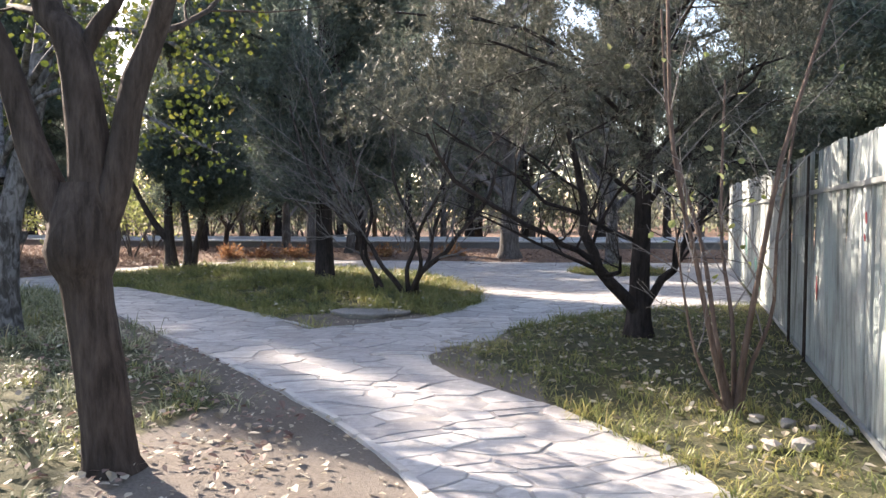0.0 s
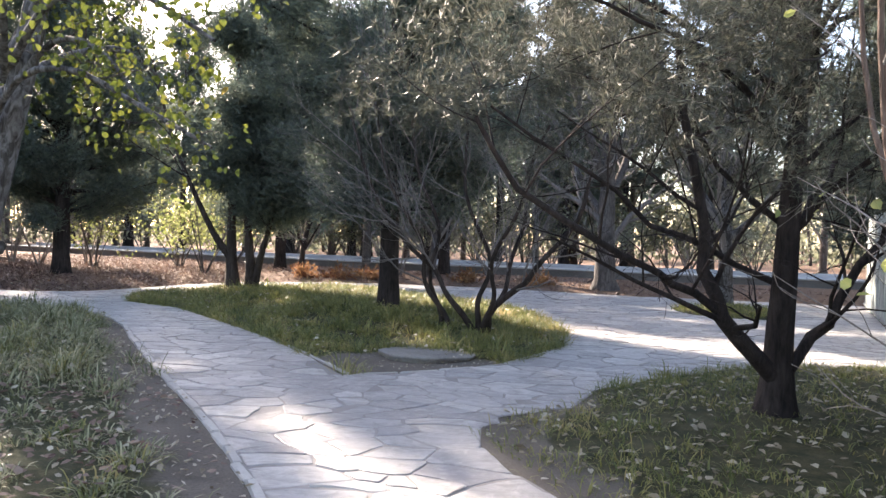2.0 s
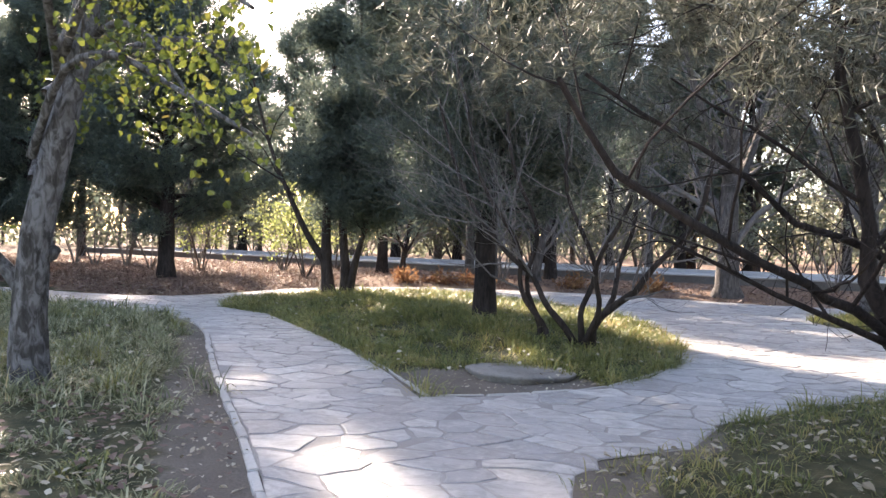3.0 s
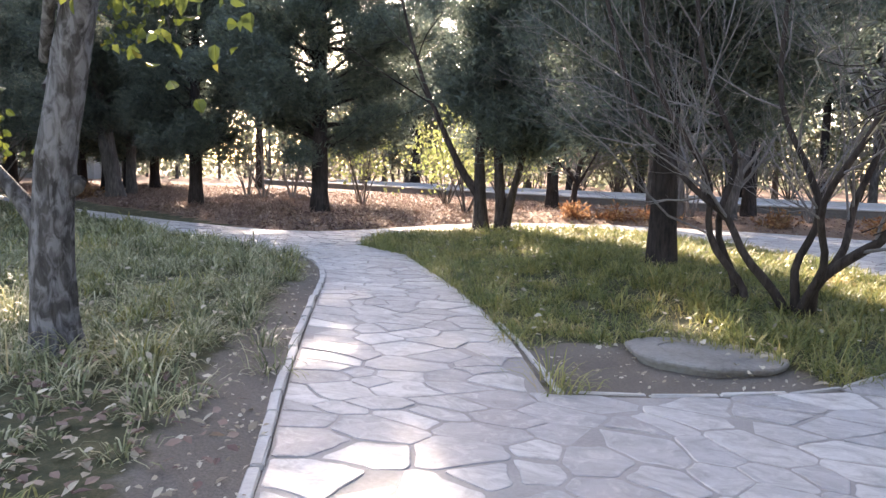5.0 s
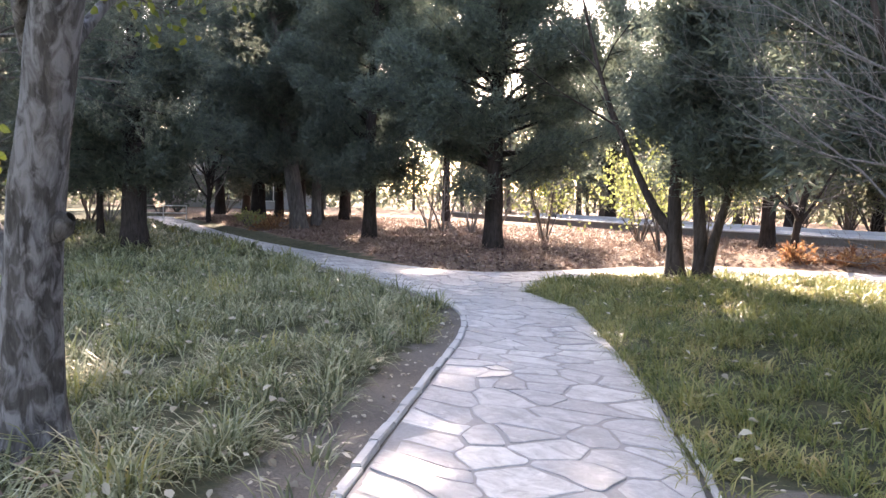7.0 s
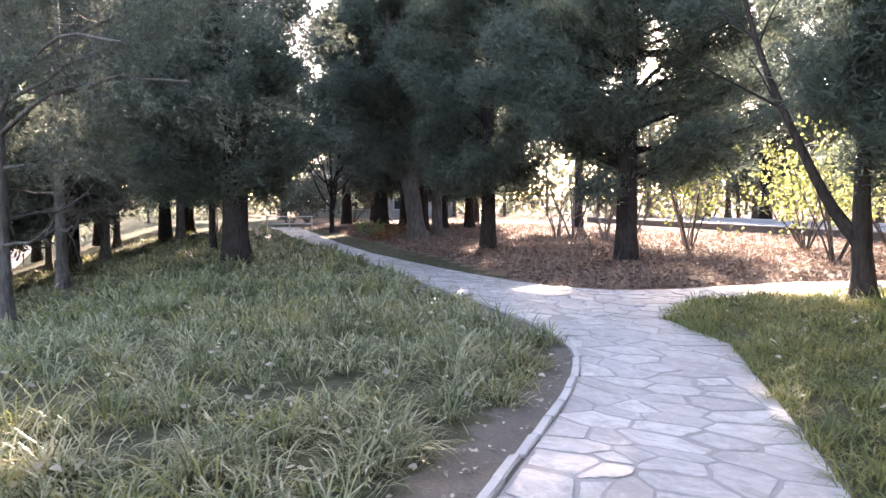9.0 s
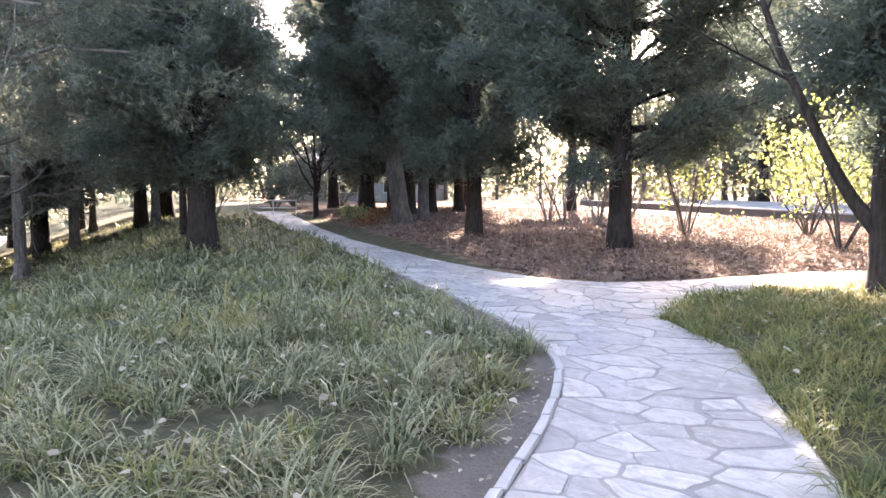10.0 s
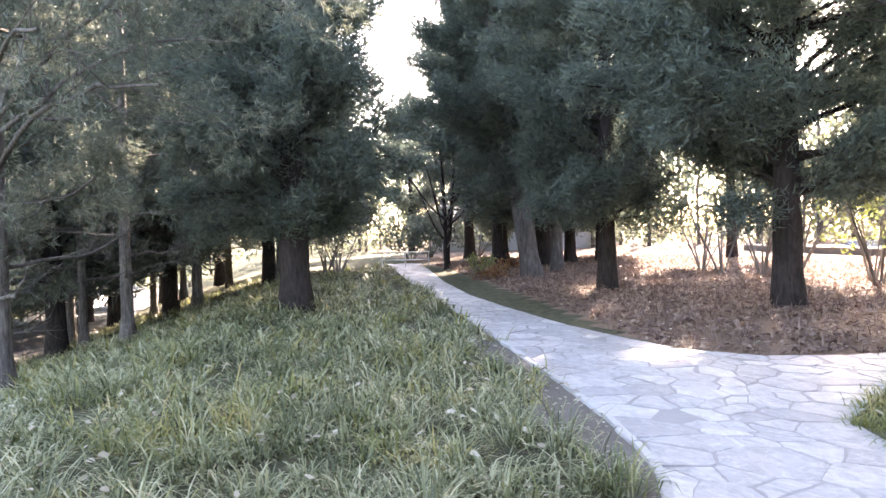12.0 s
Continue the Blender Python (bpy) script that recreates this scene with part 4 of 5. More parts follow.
for k, (x, y, s) in enumerate([(2.27, 4.78, 0.20), (2.10, 4.82, 0.17), (1.98, 4.84, 0.10), (2.28, 5.5, 0.13), (2.43, 5.35, 0.16), (2.58, 5.25, 0.12), (1.95, 5.4, 0.07)]):
    rubble(x, y, s, 90 + k, BRICKISH if k % 2 else SLAB)


def fallen_strip():
    bm = bmesh.new()
    box(bm, Matrix.Identity(4), 0.89, 0.05, 0.012, 0.003)
    box(bm, pose(0, 0.022, 0.012), 0.89, 0.006, 0.03)
    ob = part("metal_strip", bm, STEEL, None)
    ob.matrix_basis = pose(2.81, 5.54, 0.09, 0, 2, -99)
    tagged(ob, "loose bent metal strip fallen against the fence", "metal strip")


fallen_strip()


# ---- low wall and what lies north of the paths ----
WALL_LINE = [(-34, 43.0), (-24, 39.5), (-14, 35.8), (-3, 33.2), (5, 31.6), (14, 30.6)]


def wall_y(x):
    return float(np.interp(x, [p[0] for p in WALL_LINE], [p[1] for p in WALL_LINE]))


def low_wall():
    ob = thing("low_wall", Matrix.Identity(4), "low grey rendered wall with a pale coping", "wall", kind="structure")
    for (x0, y0), (x1, y1) in zip(WALL_LINE, WALL_LINE[1:]):
        ln, ang = math.hypot(x1 - x0, y1 - y0), math.degrees(math.atan2(y1 - y0, x1 - x0))
        zc = ground_z((x0 + x1) / 2, (y0 + y1) / 2)
        bm = bmesh.new()
        box(bm, pose((x0 + x1) / 2, (y0 + y1) / 2, zc + 0.02, 0, 0, ang), ln, 0.3, 0.46, 0.01)
        part("wall_body", bm, WALLDARK, ob)
        n = int(ln / 1.2)
        for k in range(n):
            u = (k + 0.5) / n
            bm = bmesh.new()
            box(bm, pose(x0 + (x1 - x0) * u, y0 + (y1 - y0) * u, zc + 0.275, 0, 0, ang), ln / n - 0.012, 0.4, 0.05, 0.012)
            part("coping_stone", bm, COPING, ob)


def strip_of(name, mat, label, category, near, far, z, thick):
    """A level band of paving along the far side of the low wall."""
    line = np.array(WALL_LINE)
    g = Geo()
    m = len(line)
    v = np.stack([np.column_stack([line + [0, o], np.full(m, h)]) for o, h in ((near, z), (far, z), (far, z - thick), (near, z - thick))], axis=1)
    i = np.arange(m - 1)[:, None] * 4
    g.add(v, np.concatenate([i + [[0, 4, 5, 1]], i + [[1, 5, 6, 2]], i + [[4, 0, 3, 7]]]))
    tagged(g.part(name, mat, smooth=False), label, category, kind="structure")


low_wall()
strip_of("far_road", FARPAVE, "pale concrete road beyond the low wall", "road", 0.3, 7.5, 0.30, 0.6)
strip_of("far_parapet", COPING, "low white parapet on the far side of the road", "wall", 7.5, 7.75, 0.46, 0.8)


def leafy_shrub(name, x, y, seed, tall, wide, stems, leaves, label, bark=None, group="shrubs"):
    rng = np.random.default_rng(seed)
    st = []
    for k in range(stems):
        a = 2 * math.pi * (k + rng.random() * 0.7) / stems
        o = wide * rng.uniform(0.3, 0.75)
        c, s = math.cos(a), math.sin(a)
        st.append(([(0.06 * c, 0.06 * s, 0), (o * 0.3 * c, o * 0.3 * s, tall * 0.25), (o * 0.7 * c, o * 0.7 * s, tall * 0.6), (o * c, o * s, tall * rng.uniform(0.8, 1.05))], rng.uniform(0.02, 0.035)))
    spec = [(7, 45, 0.45, 0.15, 0.02, 0.3), (6, 42, 0.5, 0.2, 0.0, 0.2)]
    return bare_tree(name, upright(x, y), seed, st, label, spec, bark or BARK_GREY, TWIG, leaves, "shrub", group)


YS = "airy shrub with thin yellow-green autumn leaves"
DENSE = (SHRUBLEAF, 1.0, 0.13, 0.08, 0.4, 0.1)
leafy_shrub("yellow_shrub", -10.7, 26.2, 101, 2.6, 2.2, 7, DENSE, YS)
leafy_shrub("yellow_shrub", -15.4, 27.5, 102, 2.5, 1.6, 5, DENSE, YS)
leafy_shrub("yellow_shrub", -13.2, 29.5, 103, 2.2, 2.4, 7, DENSE, YS)
leafy_shrub("yellow_shrub", -12.4, 32.5, 104, 2.6, 3.0, 8, DENSE, YS)
BS = "bare grey multi-stemmed shrub without leaves"
for k, (x, y) in enumerate([(-17.3, 27.2), (-18.8, 27.8), (-20.4, 28.0), (-22.0, 28.8), (-16.2, 28.4), (-4.8, 29.5), (-1.5, 29.2), (5.5, 28.5)]):
    leafy_shrub("bare_shrub", x, y, 110 + k, 2.0 + 0.3 * (k % 3), 1.6, 6, None, BS, TWIG)


def rust_bush(x, y, seed, wide):
    rng = np.random.default_rng(seed)
    ob = thing("rust_bush", upright(x, y), "low heap of rust-brown withered foliage", "shrub", "withered bushes")
    bg, lg = Geo(), Geo()
    cs, ds = [], []
    for k in range(46):
        a, el = rng.uniform(0, 6.28), rng.uniform(0.25, 1.3)
        q = grow(rng, (rng.normal(0, wide * 0.3), rng.normal(0, 0.12), 0), (math.cos(a) * math.cos(el), math.sin(a) * math.cos(el), math.sin(el)), rng.uniform(0.3, 0.65), 4, 0.15, -0.04)
        tube(bg, q, np.linspace(0.006, 0.002, 5), 4)
        for _ in range(10):
            u = rng.uniform(0.2, 1) * 3.99
            i = int(u)
            cs.append(q[i] + (q[i + 1] - q[i]) * (u - i))
            ds.append(unit(q[i + 1] - q[i]))
    bg.part("stalkwork", BARK_RED, ob)
    leaf_quads(lg, rng, np.array(cs), np.array(ds), 0.14, 0.05, 0.7, 0.2)
    lg.part("foliage", REDBUSH, ob, "rust-brown curled leaves", smooth=False)


for k, (x, y, w) in enumerate([(-6.6, 27.5, 0.9), (-5.3, 27.6, 0.9), (-7.6, 27.0, 0.5), (-2.2, 27.7, 0.5), (0.3, 27.4, 0.4), (-28.5, 26.0, 0.7), (-24.2, 22.9, 0.5)]):
    rust_bush(x, y, 130 + k, w)


# trees beyond
def tall_bare(name, x, y, seed, tall, r, label, bark=None, lean=0.0, leaves=None, group="trees beyond"):
    rng = np.random.default_rng(seed)
    st = [([(0, 0, 0), (lean * 0.1, 0, tall * 0.15), (lean * 0.4, 0.1, tall * 0.4), (lean, 0.1, tall)], r)]
    for k in range(5):
        a = k * 1.257 + rng.uniform(-0.4, 0.4)
        z = tall * rng.uniform(0.16, 0.45)
        w = tall * rng.uniform(0.2, 0.33)
        st.append(([(lean * 0.2, 0.03, z), (w * 0.4 * math.cos(a), w * 0.4 * math.sin(a), z + tall * 0.12), (w * math.cos(a), w * math.sin(a), z + tall * 0.4)], r * 0.45))
    spec = [(7, 42, 0.42, 0.13, 0.03, 0.25), (6, 40, 0.5, 0.17, 0.02, 0.2)]
    return bare_tree(name, upright(x, y), seed, st, label, spec, bark or BARK_GREY, TWIG, leaves, "tree", group)


OLIVE = leaf_mat("olive_leaves", [(0.0, (0.08, 0.09, 0.055)), (0.5, (0.15, 0.16, 0.095)), (1.0, (0.27, 0.26, 0.16))], trans=0.4)
tall_bare("thick_tree", 2.3, 26.6, 141, 9, 0.36, "thick grey-barked tree forking low", leaves=(OLIVE, 0.8, 0.13, 0.07, 2.5, 0.1))
tall_bare("pale_tree", 5.1, 23.1, 142, 9, 0.22, "pale-barked tree on a small grass patch", BARK_PLANE, leaves=(OLIVE, 0.5, 0.12, 0.07, 3.0, 0.1))
tall_bare("crooked_tree", -3.6, 29.0, 143, 7, 0.18, "crooked grey tree beyond the path", lean=1.4)
tall_bare("small_dark_tree", -8.2, 28.6, 144, 5, 0.12, "small dark forked tree beside the path", BARK_DARK, 0.6, leaves=(OLIVE, 0.8, 0.12, 0.06, 1.6, 0.1))
tall_bare("ash_tree", -4.9, 28.2, 151, 9, 0.2, "half-leafy tree with a straight grey trunk", leaves=(OLIVE, 1.0, 0.15, 0.09, 2.6, 0.1))
# this one is added to throw shade on the paving east of the island
tall_bare("ash_tree", -6.6, 32.0, 152, 10, 0.2, "half-leafy tree with a straight grey trunk", leaves=(OLIVE, 1.0, 0.15, 0.09, 2.6, 0.1))
first = tall_bare("far_tree", -30, 48, 145, 9, 0.2, "distant half-bare tree with thin olive leaves", leaves=(OLIVE, 1.0, 0.22, 0.12, 1.5, 0.1))
second = tall_bare("far_tree", 0, 42, 146, 10, 0.2, "distant half-bare tree with thin olive leaves", leaves=(OLIVE, 1.0, 0.22, 0.12, 1.5, 0.1))
rng0 = np.random.default_rng(150)
for k in range(16):
    x = -50 + k * 4.6 + rng0.uniform(-1, 1)
    y = wall_y(x) + 9.5 + rng0.uniform(0, 8) + max(0, (-x - 34) * 0.3)
    src = first if k % 2 else second
    c = copy_thing(src, upright(x, y, rng0.uniform(0, 360)))
    c.scale = [rng0.uniform(0.8, 1.25)] * 3
far_jun = juniper("far_juniper", upright(-36, 36), 151, 9.5, 1.6, 3.0, 0.22, "dark conifer standing among distant trees", dense=0.34, size=0.34, group="far conifers")
# (-28.3, 27.2), (-31.2, 27.0), (-34, 30.0), (-33, 18.2): added to keep sun off the slope
for k, (x, y) in enumerate([(-30, 31), (-42, 33), (-39, 29.5), (-36, 20), (-44, 18), (-30, 29.5), (11.5, 28.0), (13, 20), (11, 14), (-9.5, 44.5), (-53, 32), (-52, 38), (-28, 11.3), (-33, 9.5), (-37.5, 13), (-42, 11), (-31.5, 14.6), (-11, 47), (-14.5, 46), (-27, 50), (-33, 53), (-5.5, 46), (2, 45), (-28.3, 27.2), (-31.2, 27.0), (-34, 30.0), (-33, 18.2), (-38, 6), (-44, 7.5), (-50, 10.5), (-33, 3), (-47, 15.5)]):
    c = copy_thing(far_jun, upright(x, y, 47 * k))
    c.scale = [1.1 + 0.1 * (k % 5)] * 3


def far_woods():
    """The tangle of trees and undergrowth that closes the view all round."""
    rng = np.random.default_rng(155)
    trunks, low, high = Geo(), Geo(), Geo()
    for k in range(420):
        a = rng.uniform(0.0, 2 * math.pi)
        r = rng.uniform(50, 95)
        x, y = -8 + r * math.cos(a), 12 + r * math.sin(a)
        z = float(height([(x, y)])[0])
        tall = rng.uniform(6, 12)
        tube(trunks, [(x, y, z - 0.3), (x + rng.normal(0, 0.3), y, z + tall * 0.5), (x + rng.normal(0, 0.6), y, z + tall * 0.95)], [0.14, 0.10, 0.03], 5)
        n = 130
        c = np.array([x, y, z + tall * 0.62]) + rng.normal(0, 1, (n, 3)) * np.array([1.7, 1.7, tall * 0.2])
        leaf_quads(high if k % 3 else low, rng, c, np.tile([0.0, 0.0, 0.3], (n, 1)), 0.75, 0.45, 0.8, 0.2)
        m = 90
        c = np.array([x, y, z]) + np.abs(rng.normal(0, 1, (m, 3))) * np.array([1, 1, 1.9]) * np.where(rng.random((m, 3)) < 0.5, [-2.2, -2.2, 1], [2.2, 2.2, 1])
        leaf_quads(low, rng, c, np.tile([0.0, 0.0, 0.5], (m, 1)), 0.6, 0.35, 0.8, 0.2)
    for g, name, mat, label in ((trunks, "far_wood_trunks", BARK_GREY, "grey trunks of the distant wood"), (low, "far_undergrowth", HEDGELEAF, "olive undergrowth of the distant wood"),
                                (high, "far_wood_crowns", JUNIPER, "dark green crowns of the distant wood")):
        tagged(g.part(name, mat, smooth=False), label, "distant wood", kind="stuff")


far_woods()
for k in range(15):
    leafy = k % 3 != 1
    x = -31 + k * 2.9
    y = wall_y(x) + 8.6 + (k % 2) * 1.5
    if k < 3:
        hedge_a = leafy_shrub("hedge_shrub", x, y, 180 + k, 2.6, 2.2, 7, (OLIVE if k == 1 else HEDGELEAF, 1.0, 0.16, 0.10, 0.2, 0.1), "loose olive-green shrub behind the low wall")
        hedges = [hedge_a] if k == 0 else hedges + [hedge_a]
    else:
        copy_thing(hedges[k % 3], upright(x, y, 61 * k))
    if k > 2:
        back = copy_thing(hedges[(k + 1) % 3], upright(x + 1.4, y + 2.6, 97 * k))
        back.scale = [1.35] * 3


tall_bare("slim_tree", -33.2, 25.6, 147, 6, 0.11, "slim dark forked tree beside the far path", BARK_DARK, 0.8)
tall_bare("slim_tree", -32.0, 25.0, 148, 6, 0.10, "slim dark forked tree beside the far path", BARK_DARK, -0.6)
leafy_shrub("bare_shrub", -31.5, 20.4, 190, 2.6, 2.0, 8, None, BS, TWIG)
leafy_shrub("bare_shrub", -34.5, 20.8, 191, 2.6, 2.0, 7, None, BS, TWIG)
for k, (x, y) in enumerate([(-42, 27.5), (-44, 29.5), (-41, 31)]):
    leafy_shrub("dark_shrub", x, y, 192 + k, 2.0, 2.2, 8, (JUNIPER, 1.0, 0.2, 0.12, 0.1, 0.1), "rounded dark green shrub beside the far path")
for k, (x, y) in enumerate([(-25.6, 23.3), (-27.0, 23.9), (-28.3, 24.6)]):
    leafy_shrub("golden_bush", x, y, 196 + k, 0.5, 0.6, 4, (SHRUBLEAF, 0.6, 0.08, 0.04, 0.05, 0.2), "low golden bush at the edge of the path")


high_jun = juniper("high_conifer", upright(-6, 44.2), 153, 14.5, 4.6, 3.6, 0.22, "tall conifer with a high dark crown", dense=0.42, size=0.32, group="far conifers")
# (-9.8, 31), (-3.4, 31.4) and (-28, 36) are added to shade paving and litter
for k, (x, y) in enumerate([(1.5, 42.0), (8.5, 41.0), (4.6, 43.0), (-2, 43.5), (-10, 46), (12, 41), (-9.8, 31), (-3.4, 31.4), (-28, 36), (-22, 47.5)]):
    copy_thing(high_jun, upright(x, y, 53 * k))


# pines on the downhill side
def slope_pine(x, y, seed, tall, r, label, bark, crown_z=2.6, lean=0.0, tuft=(9, 0.15, 0.015), dens=3, side=8, extra=()):
    rng = np.random.default_rng(seed)
    limbs = list(extra)
    for k in range(15):
        z = tall * (0.16 + 0.74 * k / 15)
        a = k * 2.4 + rng.uniform(-0.4, 0.4)
        ln = tall * 0.30 * (1.1 - 0.7 * k / 15) * rng.uniform(0.7, 1.2)
        c, s = math.cos(a), math.sin(a)
        limbs.append(([(lean * z / tall, 0, z), (0.4 * ln * c, 0.4 * ln * s, z + 0.02 * ln), (0.75 * ln * c, 0.75 * ln * s, z + 0.08 * ln), (ln * c, ln * s, z + 0.22 * ln)], r * 0.24))
    spec = [(side, 50, 0.45, 0.14, 0.03, 0.25), (6, 45, 0.5, 0.16, 0.03, 0.2)]
    return pine_tree("slope_pine", upright(x, y), seed, limbs, [(0, 0, 0), (lean * 0.3, 0, tall * 0.3), (lean * 0.7, 0.05, tall * 0.7), (lean, 0, tall)], r, label, spec,
                     tuft, bark, dens, crown_z, "pines on the slope")


SP = "slender pale-barked pine on the slope with dead lower branches"
slope_pine(-23.6, 13.0, 161, 9.5, 0.15, SP, BARK_PINE, 2.6)
slope_pine(-29.2, 15.2, 162, 9.0, 0.17, SP, BARK_PINE, 2.6)
slope_pine(-17.4, 11.1, 163, 9.0, 0.15, "slender pine hanging olive needles over the lawn", BARK_PINE, 2.7, tuft=(10, 0.13, 0.012), dens=5, side=8,
           extra=[([(0, 0, 3.3), (1.4, 0.6, 3.9), (2.8, 1.4, 4.1), (4.2, 2.0, 3.9)], 0.045), ([(0, 0, 3.6), (1.5, 0.2, 4.2), (3.2, 0.5, 4.5), (5.0, 0.9, 4.2)], 0.045),
                  ([(0, 0, 3.8), (0.9, 1.0, 4.5), (1.8, 2.0, 4.9), (2.6, 3.0, 4.8)], 0.04), ([(0, 0, 4.0), (1.6, 0.9, 4.8), (3.2, 1.8, 5.2), (4.6, 2.5, 5.2)], 0.04)])
pc = slope_pine(-33, 11.5, 164, 9.0, 0.17, "slender dark pine farther down the slope", BARK_PINE, 2.2, tuft=(6, 0.26, 0.045), dens=2, side=4)
for k, (x, y) in enumerate([(-34, 14.2), (-27, 9.5), (-33, 8.5), (-40, 12), (-22, 6.5), (-38, 17.5), (-31, 18.2), (-46, 9), (-27, 12), (-36, 15), (-42, 16), (-25, 9)]):
    c = copy_thing(pc, upright(x, y, 70 * k))
    c.scale = [0.8 + 0.1 * (k % 4)] * 3
juniper("thin_juniper", upright(-23.6, 16.9), 171, 7.5, 1.9, 1.8, 0.11, "thin dark conifer beside the thick one", dense=0.6)
# unseen trees added behind the start, whose crowns shade the paving
for k, (x, y) in enumerate([(-6.5, -3.5), (5.5, -3)]):
    c = copy_thing(second, upright(x, y, 80 * k))
    c.scale = [0.8] * 3


# ---- building and road far off ----
def far_house(x, y, turn, wide, deep, tall):
    ob = thing("low_house", pose(x, y, ground_z(x, y), 0, 0, turn), "long low grey-walled house with a pale roof", "house")
    bm = bmesh.new()
    box(bm, pose(0, 0, tall / 2), wide, deep, tall, 0.02)
    part("wall", bm, PAINTWALL, ob)
    bm = bmesh.new()
    v = [bm.verts.new(c) for c in ((-wide / 2 - 0.5, -deep / 2 - 0.6, tall), (wide / 2 + 0.5, -deep / 2 - 0.6, tall), (wide / 2 + 0.5, deep / 2 + 0.6, tall), (-wide / 2 - 0.5, deep / 2 + 0.6, tall),
                                   (-wide / 2 - 0.5, 0, tall + 1.2), (wide / 2 + 0.5, 0, tall + 1.2))]
    for f in ((0, 1, 5, 4), (2, 3, 4, 5), (1, 2, 5), (3, 0, 4), (3, 2, 1, 0)):
        bm.faces.new([v[i] for i in f])
    part("roof", bm, ROOFING, ob)
    for k in range(3):
        wx = -wide / 2 + wide * (k + 0.5) / 3
        bm = bmesh.new()
        box(bm, pose(wx, -deep / 2 - 0.02, tall * 0.5), 1.5, 0.08, 1.3, 0.01)
        w = part("window", bm, COPING, ob)
        for s in (-0.36, 0.36):
            bm = bmesh.new()
            box(bm, pose(wx + s, -deep / 2 - 0.055, tall * 0.5), 0.64, 0.03, 1.15)
            part("pane", bm, DARKGLASS, w)


far_house(-52.6, 39.6, 32, 10.5, 6, 2.4)


def slope_road():
    pts = curve([(-24, -40, 0), (-24, -8, 0), (-27, 3, 0), (-34, 9, 0), (-60, 14, 0), (-120, 24, 0)], 40)
    g = Geo()
    t = np.gradient(pts, axis=0)
    t /= np.linalg.norm(t, axis=1)[:, None]
    s = np.column_stack([-t[:, 1], t[:, 0], np.zeros(len(t))])
    a, b = pts + s * 2.6, pts - s * 2.6
    z = np.maximum(height(a[:, :2]), height(b[:, :2])) + 0.06
    a[:, 2] = b[:, 2] = z
    v = np.stack([a, b, b - [0, 0, 0.5], a - [0, 0, 0.5]], axis=1)
    i = np.arange(len(pts) - 1)[:, None] * 4
    g.add(v, np.concatenate([i + [[0, 4, 5, 1]], i + [[1, 5, 6, 2]], i + [[4, 0, 3, 7]]]))
    tagged(g.part("road", ROADTAR), "pale worn road at the foot of the slope", "road", kind="structure")


slope_road()


def parked_car(x, y, turn):
    ob = thing("parked_car", pose(x, y, ground_z(x, y) + 0.06, 0, 0, turn), "silver car parked at the foot of the slope", "car")
    prof = [(-2.15, 0.35), (-2.2, 0.75), (-1.7, 0.92), (-1.0, 1.38), (0.45, 1.42), (1.15, 0.95), (2.0, 0.82), (2.2, 0.55), (2.15, 0.3)]
    bm = bmesh.new()
    l = [bm.verts.new((px, -0.82 + 0.14 * max(0, pz - 0.9) / 0.5, pz)) for px, pz in prof]
    r = [bm.verts.new((px, 0.82 - 0.14 * max(0, pz - 0.9) / 0.5, pz)) for px, pz in prof]
    bm.faces.new(l)
    bm.faces.new(r[::-1])
    for k in range(len(prof)):
        j = (k + 1) % len(prof)
        bm.faces.new((l[j], l[k], r[k], r[j]))
    bmesh.ops.bevel(bm, geom=list(bm.edges), offset=0.06, segments=2, affect="EDGES")
    part("body", bm, CARPAINT, ob, smooth=True)
    for sy in (-0.79, 0.79):
        bm = bmesh.new()
        vs = [bm.verts.new((px, sy * (1.0 - 0.08 * (pz - 0.95) / 0.4) + math.copysign(0.012, sy), pz)) for px, pz in ((-1.35, 0.97), (-0.9, 1.3), (0.35, 1.33), (0.85, 0.97))]
        bm.faces.new(vs)
        part("side_window", bm, DARKGLASS, ob)
    for wx in (-1.35, 1.35):
        for wy in (-0.76, 0.76):
            bm = bmesh.new()
            bmesh.ops.create_cone(bm, cap_ends=True, segments=24, radius1=0.32, radius2=0.32, depth=0.2, matrix=pose(wx, wy, 0.32, 90))
            w = part("wheel", bm, TYRE, ob)
            bm = bmesh.new()
            bmesh.ops.create_cone(bm, cap_ends=True, segments=16, radius1=0.19, radius2=0.17, depth=0.22, matrix=pose(wx, wy, 0.32, 90))
            part("rim", bm, STEEL, w)


parked_car(-47, 12.4, 12)


def path_rail():
    ob = thing("handrail", pose(-36.2, 24.9, ground_z(-36.2, 24.9), 0, 0, 60), "low white metal handrail beside the path", "railing")
    for z in (0.35, 0.7):
        g = Geo()
        tube(g, [(-1.1, 0, z), (0, 0, z), (1.1, 0, z)], [0.025] * 3, 8)
        g.part("rail", RAILWHITE, ob)
    for x in (-1.05, 0, 1.05):
        g = Geo()
        tube(g, [(x, 0, 0), (x, 0, 0.36), (x, 0, 0.72)], [0.022] * 3, 8)
        g.part("post", RAILWHITE, ob)


path_rail()


# ---- grass and leaves ----
def walk_dist(p):
    line = np.array([(0, 0), (0.3, 3), (-0.1, 6), (-1, 8), (-2.4, 10.2), (-4.5, 12.6), (-6, 14)], dtype=float)
    return seg_dist(p, line, False)[0]


